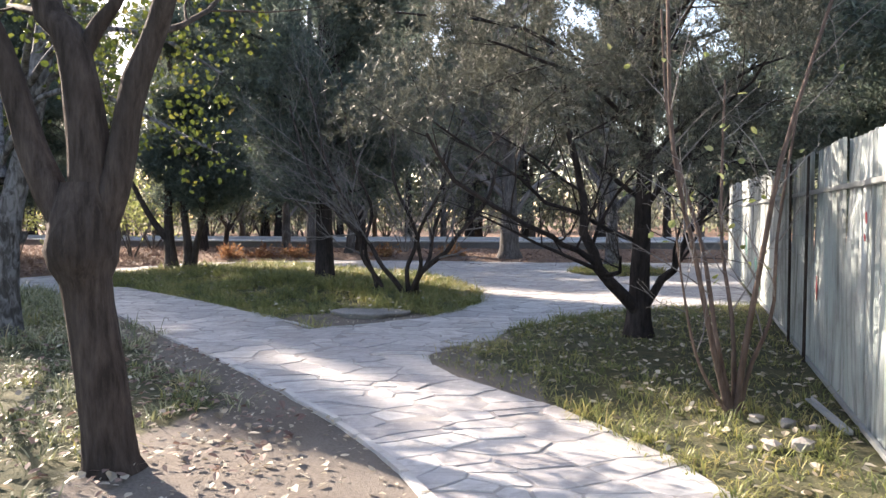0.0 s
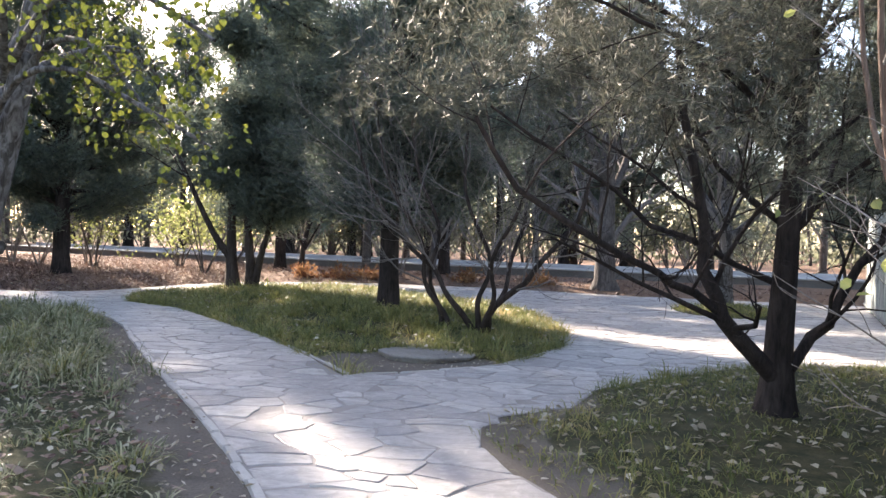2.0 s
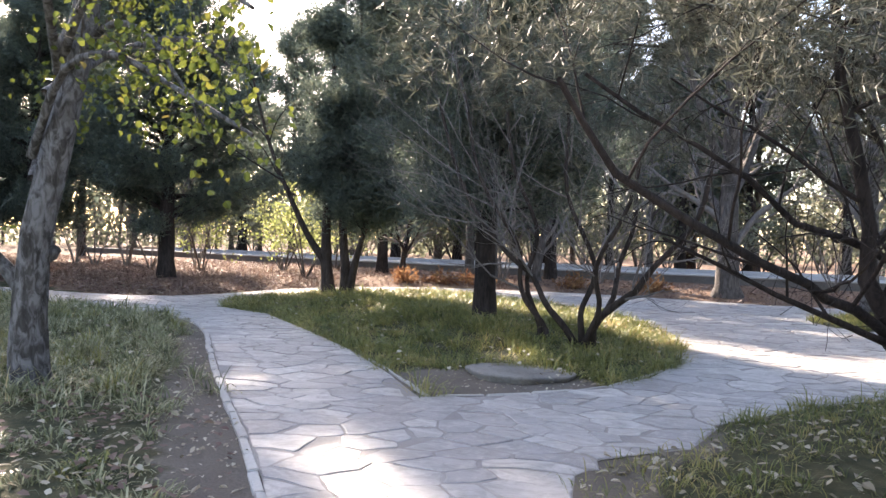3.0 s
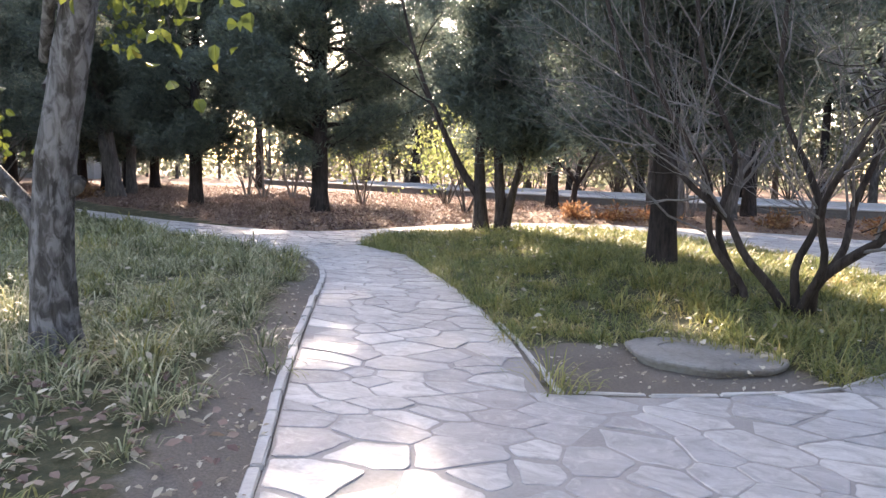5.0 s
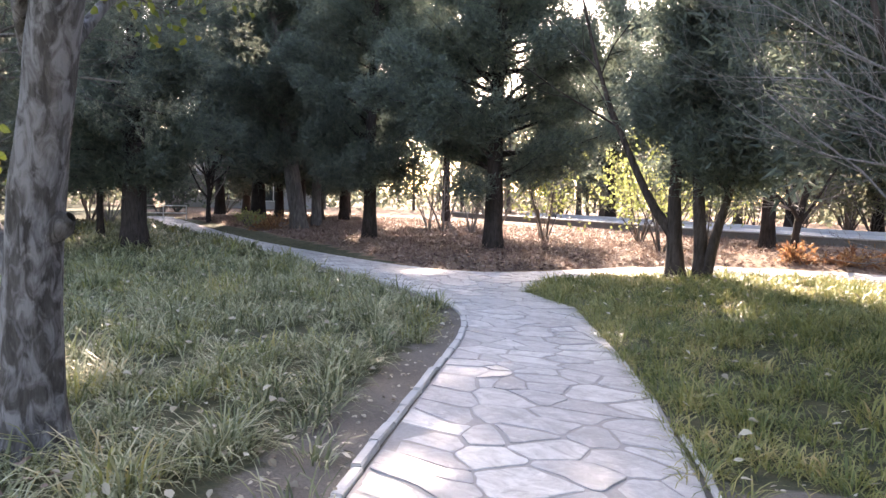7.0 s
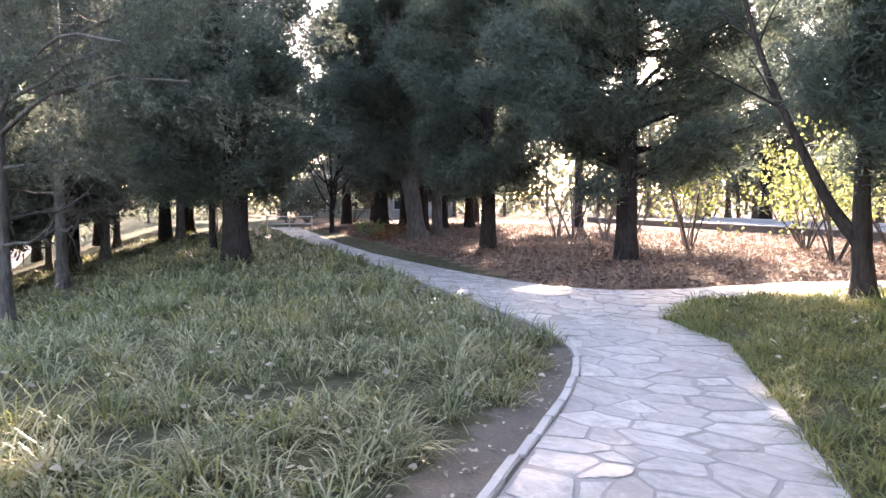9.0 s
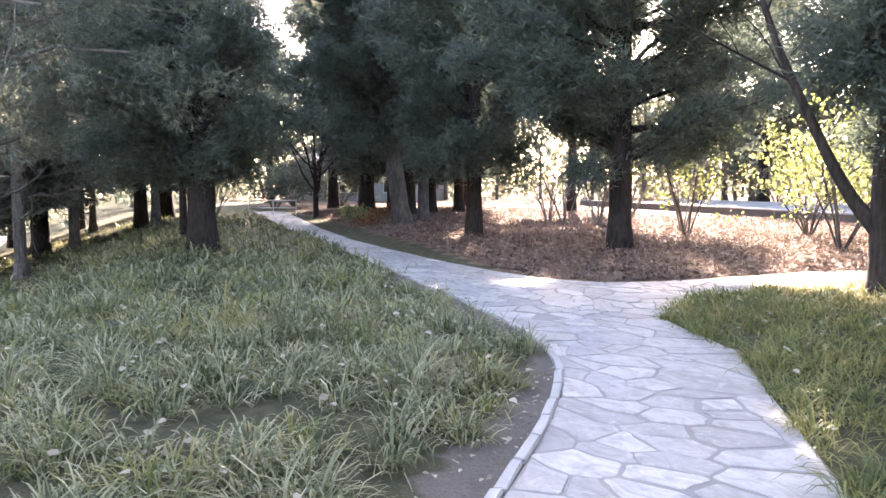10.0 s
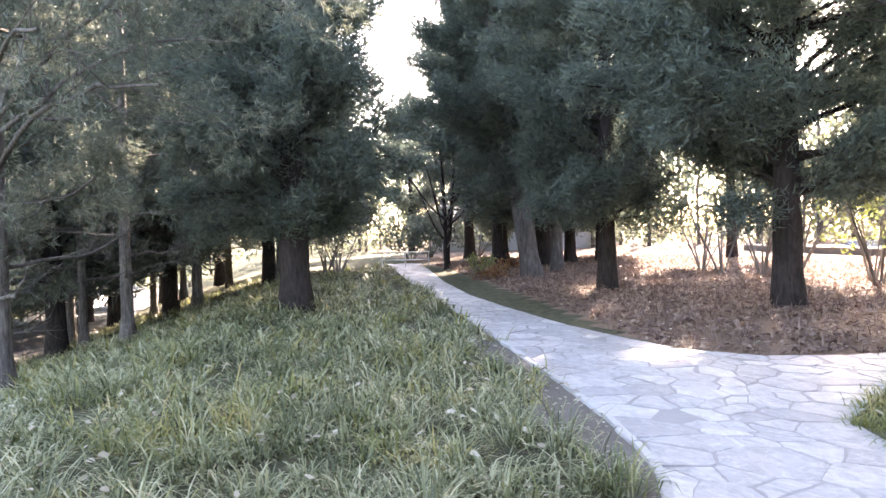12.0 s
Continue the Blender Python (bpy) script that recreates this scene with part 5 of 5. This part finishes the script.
def blades(geo, rng, roots, length, width, arch=1.15):
    n = len(roots)
    a = roots[:, 3]
    length = length * roots[:, 4]
    roots = roots[:, :3]
    d = np.column_stack([np.cos(a), np.sin(a), np.zeros(n)])
    s = np.column_stack([-np.sin(a), np.cos(a), np.zeros(n)]) * (width * rng.uniform(0.7, 1.3, n))[:, None] * 0.5
    ln = (length * rng.uniform(0.5, 1.3, n))[:, None]
    up = np.array([0, 0, 1.0])
    t0, turn = arch * rng.uniform(0.05, 0.55, n), arch * rng.uniform(0.35, 1.25, n)

    def way(u):
        t = np.minimum(t0 + turn * u, 2.3)[:, None]
        return d * np.sin(t) + up * np.cos(t)

    m1 = roots + ln * 0.40 * way(0.1)
    m2 = m1 + ln * 0.33 * way(0.55)
    tip = m2 + ln * 0.27 * way(1.0)
    v = np.stack([roots - s, roots + s, m1 + s, m1 - s, m2 + s * 0.8, m2 - s * 0.8, tip], axis=1)
    i = np.arange(n)[:, None] * 7
    geo.add(v, np.concatenate([i + [[0, 1, 2, 3]], i + [[3, 2, 4, 5]]]))
    geo.f.append((i + [[5, 4, 6]] + geo.n - n * 7).astype(np.int32))


def scatter(rng, lo, hi, per_m2):
    n = int((hi[0] - lo[0]) * (hi[1] - lo[1]) * per_m2)
    return np.column_stack([rng.uniform(lo[0], hi[0], n), rng.uniform(lo[1], hi[1], n)])


def tufts(p, rng, per, spread):
    """Roots of grass in clumps: x, y, z, the way each blade leans, and its clump's vigour."""
    o = rng.normal(0, spread, (len(p) * per, 2))
    q = np.repeat(p, per, axis=0) + o
    lean = np.arctan2(o[:, 1], o[:, 0]) + rng.normal(0, 0.7, len(q))
    return np.column_stack([q, np.repeat(height(p), per), lean, np.repeat(rng.uniform(0.55, 1.4, len(p)), per)])


def thin_far(p, rng, near, far):
    d = walk_dist(p)
    return rng.random(len(p)) < np.clip((near / np.maximum(d, near)) ** 1.4, far, 1)


def lawn():
    rng = np.random.default_rng(201)
    p = scatter(rng, (-36, -3), (0.5, 26), 17)
    p = p[~in_north(p) & ~inside(p, ISLAND)]
    p = p[(path_sd(p) > 0.10) & ~((p[:, 0] > -0.6) & (p[:, 1] > 7))]
    p = p[(p[:, 0] < LEFTX(p[:, 1]))]
    p = p[rng.random(len(p)) > dirt(p) * 0.985]
    p = p[thin_far(p, rng, 7.0, 0.12)]
    near_start = (p[:, 1] < 8.6) & (p[:, 0] > -6.5)
    p = p[~near_start | (rng.random(len(p)) < 0.55)]
    d = walk_dist(p)
    g, h = Geo(), Geo()
    for lo, hi, per, ln, wd in ((0, 5, 36, 0.265, 0.0105), (5, 9, 28, 0.27, 0.014), (9, 60, 22, 0.27, 0.025)):
        q = p[(d >= lo) & (d < hi)]
        r = tufts(q, rng, per, 0.075)
        short = (r[:, 1] < 8.6) & (r[:, 0] > -6.5)
        long = np.where(short, ln * 0.5, ln * (1 + 0.3 * np.sin(r[:, 0] * 1.9) * np.cos(r[:, 1] * 1.6)))
        dry = np.repeat(rng.random(len(q)) < 0.10 + 0.22 * (np.sin(q[:, 0] * 2.7 + 1.1) * np.sin(q[:, 1] * 2.3) > 0.35), per)
        blades(g, rng, r[~dry], long[~dry], wd, 1.8)
        blades(h, rng, r[dry], long[dry] * 1.1, wd, 1.9)
    tagged(h.part("yellowing_grass", GRASSY, smooth=False), "clumps of greener and yellowing grass in the lawn", "grass", kind="stuff")
    tagged(g.part("lawn_grass", GRASS, smooth=False), "long tufted grey-green lawn grass, partly dry", "grass", kind="stuff")


def LEFTX(y):
    e = np.array(LEFT_EDGE)
    return np.interp(y, e[:, 1], e[:, 0])


def island_grass():
    rng = np.random.default_rng(202)
    p = scatter(rng, (-9.5, 10), (1, 25), 28)
    p = p[(sdf(p, ISLAND) < -0.01 + 0.05 * np.sin(p[:, 0] * 4.3 + p[:, 1] * 3.1))]
    p = p[rng.random(len(p)) > dirt(p)]
    p = p[thin_far(p, rng, 8.5, 0.3)]
    g = Geo()
    d = walk_dist(p)
    for lo, hi, ln, wd in ((0, 6, 0.215, 0.0095), (6, 60, 0.18, 0.014)):
        r = tufts(p[(d >= lo) & (d < hi)], rng, 26, 0.075)
        blades(g, rng, r, ln * (1 + 0.35 * np.sin(r[:, 0] * 2.1) * np.cos(r[:, 1] * 1.7)), wd, 1.7)
    q = scatter(rng, (3, 18.8), (6.5, 23), 45)
    r = tufts(q[sdf(q, PATCH) < -0.05], rng, 10, 0.06)
    blades(g, rng, r, 0.15, 0.012)
    tagged(g.part("island_grass", GRASSY, smooth=False), "tufted green and yellowing grass on the island bed", "grass", kind="stuff")


def edge_grass():
    """Ragged clumps hanging over the edges of the beds."""
    rng = np.random.default_rng(207)
    out = []
    for a, bb in list(zip(ISLAND, np.roll(ISLAND, -1, axis=0))) + list(zip(RIGHT_EDGE[1:16], RIGHT_EDGE[2:17])):
        a, bb = np.array(a), np.array(bb)
        n = int(np.linalg.norm(bb - a) / 0.055)
        u = rng.random(n)[:, None]
        out.append(a + (bb - a) * u + rng.normal(0, 0.05, (n, 2)))
    p = np.concatenate(out)
    p = p[(path_sd(p) > -0.05) & (rng.random(len(p)) > dirt(p) * 1.2)]
    g = Geo()
    r = tufts(p, rng, 12, 0.045)
    blades(g, rng, r, 0.17, 0.0085, 1.8)
    tagged(g.part("edge_grass", GRASSY, smooth=False), "ragged half-dry grass along the paving", "grass", kind="stuff")


def bed_grass():
    rng = np.random.default_rng(203)
    p = scatter(rng, (-0.5, -2), (6, 13.5), 42)
    fx = FENCE_A[0] + (p[:, 1] - FENCE_A[1]) * (FENCE_B - FENCE_A)[0] / (FENCE_B - FENCE_A)[1]
    p = p[(path_sd(p) > 0.05) & (p[:, 0] > 0.5 * (p[:, 1] < 7.3) - 0.4) & (p[:, 0] < np.minimum(fx, 99) - 0.1) & ((p[:, 1] > 4.2) | (p[:, 0] > 1.9))]
    p = p[inside(p, np.array([(-0.3, 8.9), (-0.3, 7.9), (0, 7.4), (1.2, 5.3), (1.7, 4), (1.95, -2), (2.5, -2), (2.6, 4.3), (5.6, 13.5), (3.9, 12.8), (1.7, 11.3), (0.9, 10.4)]))]
    shade = np.hypot(p[:, 0] - 2.9, p[:, 1] - 8.3)
    p = p[rng.random(len(p)) < np.clip(shade / 2.6, 0.35, 1)]
    g = Geo()
    r = tufts(p, rng, 11, 0.055)
    blades(g, rng, r, 0.13, 0.007, 1.7)
    tagged(g.part("bed_grass", GRASSY, smooth=False), "short sparse grass and weeds beside the fence", "grass", kind="stuff")


def lay_leaves(geo, rng, p, length, width, lift=0.012):
    n = len(p)
    z = height(p) + lift + rng.uniform(0, 0.03, n)
    a = rng.uniform(0, 6.283, n)
    d = np.column_stack([np.cos(a), np.sin(a), rng.normal(0.05, 0.25, n)])
    s = np.column_stack([-np.sin(a), np.cos(a), rng.normal(0, 0.25, n)])
    ln, wd = length * rng.uniform(0.6, 1.4, n)[:, None], width * rng.uniform(0.6, 1.4, n)[:, None]
    c = np.column_stack([p, z])
    up = np.array([0, 0, 1.0])
    curl = rng.uniform(0.0, 0.35, n)[:, None] * wd
    v = np.stack([c - d * ln * 0.5, c - d * ln * 0.1 + s * wd * 0.5 + up * curl, c + d * ln * 0.25 + s * wd * 0.35 + up * curl, c + d * ln * 0.5, c + d * ln * 0.25 - s * wd * 0.35 + up * curl, c - d * ln * 0.1 - s * wd * 0.5 + up * curl], axis=1)
    i = np.arange(n)[:, None] * 6
    geo.add(v, np.concatenate([i + [[0, 1, 2, 3]], i + [[0, 3, 4, 5]]]))


def litter():
    rng = np.random.default_rng(204)
    p = scatter(rng, (-36, 18.5), (9, 37), 150)
    p = p[in_north(p) & (path_sd(p) > 0.02)]
    p = p[(p[:, 1] < 33 - 0.33 * (p[:, 0] + 3))]
    dens = np.clip(1.2 - (p[:, 1] - (20 - 0.2 * (p[:, 0] + 12))) / 14, 0.25, 1) * np.where(p[:, 0] < -9, 1, 0.5)
    p = p[rng.random(len(p)) < dens]
    g = Geo()
    lay_leaves(g, rng, p, 0.095, 0.058)
    tagged(g.part("leaf_litter", LITTER, smooth=False), "thick rust and tan litter of fallen leaves", "fallen leaves", kind="stuff")
    g = Geo()
    q = p[rng.random(len(p)) < 0.12]
    r = tufts(q, rng, 4, 0.07)
    blades(g, rng, r, 0.2, 0.012, 1.1)
    tagged(g.part("dry_stalks", LITTER, smooth=False), "withered stalks standing in the leaf litter", "dry grass", kind="stuff")
    g = Geo()
    p = scatter(rng, (-8, 0), (1.5, 12), 36)
    p = p[(path_sd(p) > 0.03)]
    k = np.where(p[:, 0] < LEFTX(p[:, 1]), np.clip(1.4 - walk_dist(p) / 6, 0.15, 1) * (0.35 + 0.65 * (np.sin(p[:, 0] * 2.3 + 1) * np.cos(p[:, 1] * 1.9) > -0.1)), 0)
    p = p[rng.random(len(p)) < k]
    lay_leaves(g, rng, p[::2], 0.065, 0.045)
    p = scatter(rng, (-7.5, 3.5), (-1.0, 9.2), 62)
    p = p[(path_sd(p) > 0.15) & (rng.random(len(p)) < 0.3 + 0.7 * (np.sin(p[:, 0] * 2.9 + 2) * np.sin(p[:, 1] * 2.2) > -0.2))]
    lay_leaves(g, rng, p[::5], 0.07, 0.048, 0.05)
    h = Geo()
    lay_leaves(h, rng, np.delete(p, np.s_[::5], axis=0), 0.068, 0.046, 0.05)
    tagged(h.part("brown_leaves", LITTER, smooth=False), "brown curled leaves lying in the thin grass", "fallen leaves", kind="stuff")
    p = scatter(rng, (-0.3, 4), (4.5, 12.5), 34)
    p = p[(path_sd(p) > 0.05)]
    lay_leaves(g, rng, p, 0.07, 0.045)
    p = scatter(rng, (-14, 8), (0.5, 20), 6.0)
    p = p[(path_sd(p) > 0.05)]
    lay_leaves(g, rng, p, 0.065, 0.045, 0.11)
    p = scatter(rng, (-12, 0), (1.5, 18), 70)
    p = p[(path_sd(p) > 0.04) & (path_sd(p) < 2.5)]
    p = p[(rng.random(len(p)) < dirt(p)) & ~((p[:, 0] > 0) & (p[:, 1] > 4))]
    lay_leaves(g, rng, p, 0.035, 0.025, 0.004)
    tagged(g.part("scattered_leaves", PALELEAF, smooth=False), "pale dry leaves scattered on soil and grass", "fallen leaves", kind="stuff")


lawn()
island_grass()
edge_grass()
bed_grass()
litter()


# ---- kerbs ----
def kerb_row(name, pts, seed, label, wide=0.07, high=0.03, step=0.42):
    rng = np.random.default_rng(seed)
    ob = thing(name, Matrix.Identity(4), label, "kerb", kind="structure")
    line = curve([(x, y, 0) for x, y in pts], 400)
    s = np.concatenate([[0], np.cumsum(np.linalg.norm(np.diff(line, axis=0), axis=1))])
    meshes = []
    for k in range(3):
        bm = bmesh.new()
        box(bm, Matrix.Identity(4), step - 0.012, wide, 0.10, 0.010)
        for v in bm.verts:
            v.co += Vector(rng.normal(0, 0.003, 3))
        me = bpy.data.meshes.new("kerb_stone")
        bm.to_mesh(me)
        bm.free()
        me.materials.append(KERB)
        meshes.append(me)
    for k in range(int(s[-1] / step)):
        u = (k + 0.5) * step
        x, y = np.interp(u, s, line[:, 0]), np.interp(u, s, line[:, 1])
        x2, y2 = np.interp(u + 0.05, s, line[:, 0]), np.interp(u + 0.05, s, line[:, 1])
        c = new("kerb_stone", meshes[int(rng.integers(3))])
        c.parent = ob
        c.matrix_basis = pose(x + rng.normal(0, 0.005), y + rng.normal(0, 0.005), high - 0.05 + rng.normal(0, 0.006), rng.normal(0, 1.5), rng.normal(0, 0.8), math.degrees(math.atan2(y2 - y, x2 - x)) + rng.normal(0, 0.8))


def beside(pts, off):
    p = np.array(pts, dtype=float)
    t = np.gradient(p, axis=0)
    t /= np.linalg.norm(t, axis=1)[:, None]
    return p + np.column_stack([-t[:, 1], t[:, 0]]) * off


kerb_row("kerb_left", beside(LEFT_EDGE[1:17], 0.045), 301, "narrow pale concrete kerb along the path")
kerb_row("kerb_island", [(-1.80, 10.58), (-2.25, 11.22), (-2.70, 11.88), (-3.2, 12.55)], 302, "flush worn concrete edging of the island", 0.05, 0.008, 0.4)
kerb_row("kerb_round", [(-1.75, 10.68), (-1.0, 11.08), (-0.27, 11.7), (0.25, 12.7), (0.58, 13.85), (0.65, 15.4), (0.4, 17.4)], 303, "flush worn concrete edging of the island", 0.05, 0.006, 0.5)


# ---- paving ----
def clip(poly, a, b, c):
    """The part of a convex polygon in which a x + b y <= c."""
    out = []
    for i in range(len(poly)):
        p, q = poly[i], poly[(i + 1) % len(poly)]
        dp, dq = a * p[0] + b * p[1] - c, a * q[0] + b * q[1] - c
        if dp <= 0:
            out.append(p)
        if (dp < 0) != (dq < 0) and abs(dp - dq) > 1e-12:
            t = dp / (dp - dq)
            out.append((p[0] + (q[0] - p[0]) * t, p[1] + (q[1] - p[1]) * t))
    return out


WIDER = 1.35      # the stones lie broadside to the walk


def paving_cells():
    rng = np.random.default_rng(401)
    seeds = []
    cell = {}
    cand = np.column_stack([rng.uniform(-40, 9.3, 300000), rng.uniform(-8.5, 28, 300000)])
    box_ok = (cand[:, 1] > 14 - 0.2 * (cand[:, 0] + 8)) | ((cand[:, 0] > -9) & (cand[:, 1] < 28))
    cand = cand[box_ok]
    cand = cand[on_path(cand)]
    for _ in range(len(cand)):
        p = cand[_]
        want = rng.choice([0.16, 0.24, 0.34, 0.46], p=[0.25, 0.3, 0.28, 0.17])
        key = (int(p[0] // 0.7), int(p[1] // 0.7))
        ok = True
        for dx in (-1, 0, 1):
            for dy in (-1, 0, 1):
                for q, w in cell.get((key[0] + dx, key[1] + dy), ()):
                    if ((q[0] - p[0]) / WIDER) ** 2 + (q[1] - p[1]) ** 2 < (0.5 * (w + want)) ** 2:
                        ok = False
        if ok:
            cell.setdefault(key, []).append((p, want))
            seeds.append((p[0], p[1], want))
    seeds = np.array(seeds)
    seeds = seeds[path_sd(seeds[:, :2]) < -0.10]
    wts, seeds = (seeds[:, 2] * 0.42) ** 2, seeds[:, :2]
    squeeze = np.array([1 / WIDER, 1.0])
    seeds = seeds * squeeze
    ghosts = []
    for poly in (PATH_POLY, ISLAND, PATCH):
        d, near, _ = seg_dist(seeds, poly * squeeze)
        k = d < 0.75
        ghosts.append(2 * near[k] - seeds[k])
        wts = np.concatenate([wts, wts[:len(seeds)][k]])
    allp = np.vstack([seeds] + ghosts)
    cells = []
    for i, s in enumerate(seeds):
        d = np.linalg.norm(allp - s, axis=1)
        order = np.argsort(d)[1:26]
        poly = [(s[0] - 0.9, s[1] - 0.9), (s[0] + 0.9, s[1] - 0.9), (s[0] + 0.9, s[1] + 0.9), (s[0] - 0.9, s[1] + 0.9)]
        for j in order:
            q = allp[j]
            n = q - s
            if n @ n < 1e-8:
                continue
            lim = (q @ q - s @ s) / 2 + (wts[i] - wts[j]) / 2 * 0.9
            poly = clip(poly, n[0], n[1], lim)
            if len(poly) < 3:
                break
        if len(poly) >= 3:
            cells.append((s / squeeze, [(x * WIDER, y) for x, y in poly]))
    return cells, rng


def shrink(poly, gap):
    out = poly
    n = len(poly)
    for i in range(n):
        p, q = poly[i], poly[(i + 1) % n]
        ex, ey = q[0] - p[0], q[1] - p[1]
        l = math.hypot(ex, ey)
        if l < 1e-4:
            continue
        a, b = ey / l, -ex / l
        out = clip(out, a, b, a * p[0] + b * p[1] - gap)
        if len(out) < 3:
            return []
    return out


def soften(poly, rng):
    """Cut the corners and roughen the long edges of a stone."""
    out = []
    n = len(poly)
    for i in range(n):
        p, q = np.array(poly[i]), np.array(poly[(i + 1) % n])
        l = np.linalg.norm(q - p)
        if l < 0.03:
            out.append(tuple((p + q) / 2))
            continue
        e = min(0.018, l * 0.25) / l
        nrm = np.array([q[1] - p[1], p[0] - q[0]]) / l
        out.append(tuple(p + (q - p) * e))
        if l > 0.13:
            for u in ((0.3, 0.5, 0.72) if l > 0.28 else (0.45,)):
                out.append(tuple(p + (q - p) * (u + rng.uniform(-0.07, 0.07)) - nrm * rng.uniform(-0.003, 0.013)))
        out.append(tuple(p + (q - p) * (1 - e)))
    return out


def stone_faces(poly, z, rng):
    """Points and faces of one flagstone with a worn rim."""
    n = len(poly)
    c = np.mean(poly, axis=0)
    tilt = rng.normal(0, 0.010, 2)
    rim = [(x, y, z - 0.03) for x, y in poly]
    edge = [(x, y, z - 0.003 + (x - c[0]) * tilt[0] + (y - c[1]) * tilt[1]) for x, y in poly]
    top = [(c[0] + (x - c[0]) * 0.96, c[1] + (y - c[1]) * 0.96, z + (x - c[0]) * tilt[0] + (y - c[1]) * tilt[1]) for x, y in poly]
    v = rim + edge + top
    f = []
    for i in range(n):
        j = (i + 1) % n
        f.append((i, j, n + j, n + i))
        f.append((n + i, n + j, 2 * n + j, 2 * n + i))
    return v, f, tuple(range(2 * n, 3 * n))


def bend(poly):
    """Shift points by a smooth random field that dies out at the path's edges."""
    p = np.array(poly, dtype=float)
    k = np.clip(-path_sd(p) / 0.35, 0, 1)
    x, y = p[:, 0], p[:, 1]
    dx = 0.10 * np.sin(2.3 * y + 1.7 * np.sin(1.3 * x)) + 0.025 * np.sin(6.3 * x + 4.7 * y)
    dy = 0.10 * np.sin(2.1 * x + 1.9 * np.sin(1.7 * y)) + 0.025 * np.sin(5.1 * y - 5.9 * x)
    return p + np.column_stack([dx, dy]) * k[:, None]


def bend_all(polys):
    flat = bend(np.concatenate([np.array(q, dtype=float) for q in polys]))
    cuts = np.cumsum([len(q) for q in polys])[:-1]
    return [[tuple(v) for v in part_of] for part_of in np.split(flat, cuts)]


def paving():
    cells, rng = paving_cells()
    base_v, base_f = [], []
    for poly in bend_all([q for _, q in cells]):
        k = len(base_v)
        base_v += [(x, y, 0.0) for x, y in poly]
        base_f.append(tuple(range(k, k + len(poly))))
    k = len(base_v)
    base_v += [(x, y, -0.004) for x, y in ((-1.0, 10.98), (-1.85, 10.48), (-2.65, 11.7), (-2.95, 10.95), (-1.9, 9.6), (-0.6, 10.2))]
    base_f.append(tuple(range(k, k + 6)))
    me = bpy.data.meshes.new("path")
    me.from_pydata(base_v, [], base_f)
    me.materials.append(MORTAR)
    ob = tagged(new("path", me), "winding park path of irregular grey flagstones in mortar", "path", kind="structure")
    near = sorted(range(len(cells)), key=lambda i: walk_dist(np.array([cells[i][0]]))[0])
    singles = set(near[:300])
    jv, jf = [], []
    shapes = []
    for i, (s, poly) in enumerate(cells):
        q = shrink(poly, rng.choice([0.004, 0.008, 0.013, 0.02]))
        if len(q) >= 3:
            shapes.append((i, s, soften(q, rng)))
    for (i, s, _), q in zip(shapes, bend_all([q for _, _, q in shapes])):
        z = 0.0065 + rng.normal(0, 0.0025)
        if i in singles:
            rel = [(x - s[0], y - s[1]) for x, y in q]
            v, f, t = stone_faces(rel, z, rng)
            me = bpy.data.meshes.new("flagstone")
            me.from_pydata(v, [], f + [t])
            me.materials.append(FLAG)
            o = new("flagstone", me)
            o.parent = ob
            o.matrix_basis = pose(s[0], s[1], 0)
        else:
            v, f, t = stone_faces(q, z, rng)
            k = len(jv)
            jv += v
            jf += [tuple(a + k for a in g) for g in f + [t]]
    me = bpy.data.meshes.new("far_flagstones")
    me.from_pydata(jv, [], jf)
    me.materials.append(FLAG)
    o = new("far_flagstones", me)
    o.parent = ob
    tagged(o, "irregular grey flagstones", kind="stuff")


paving()
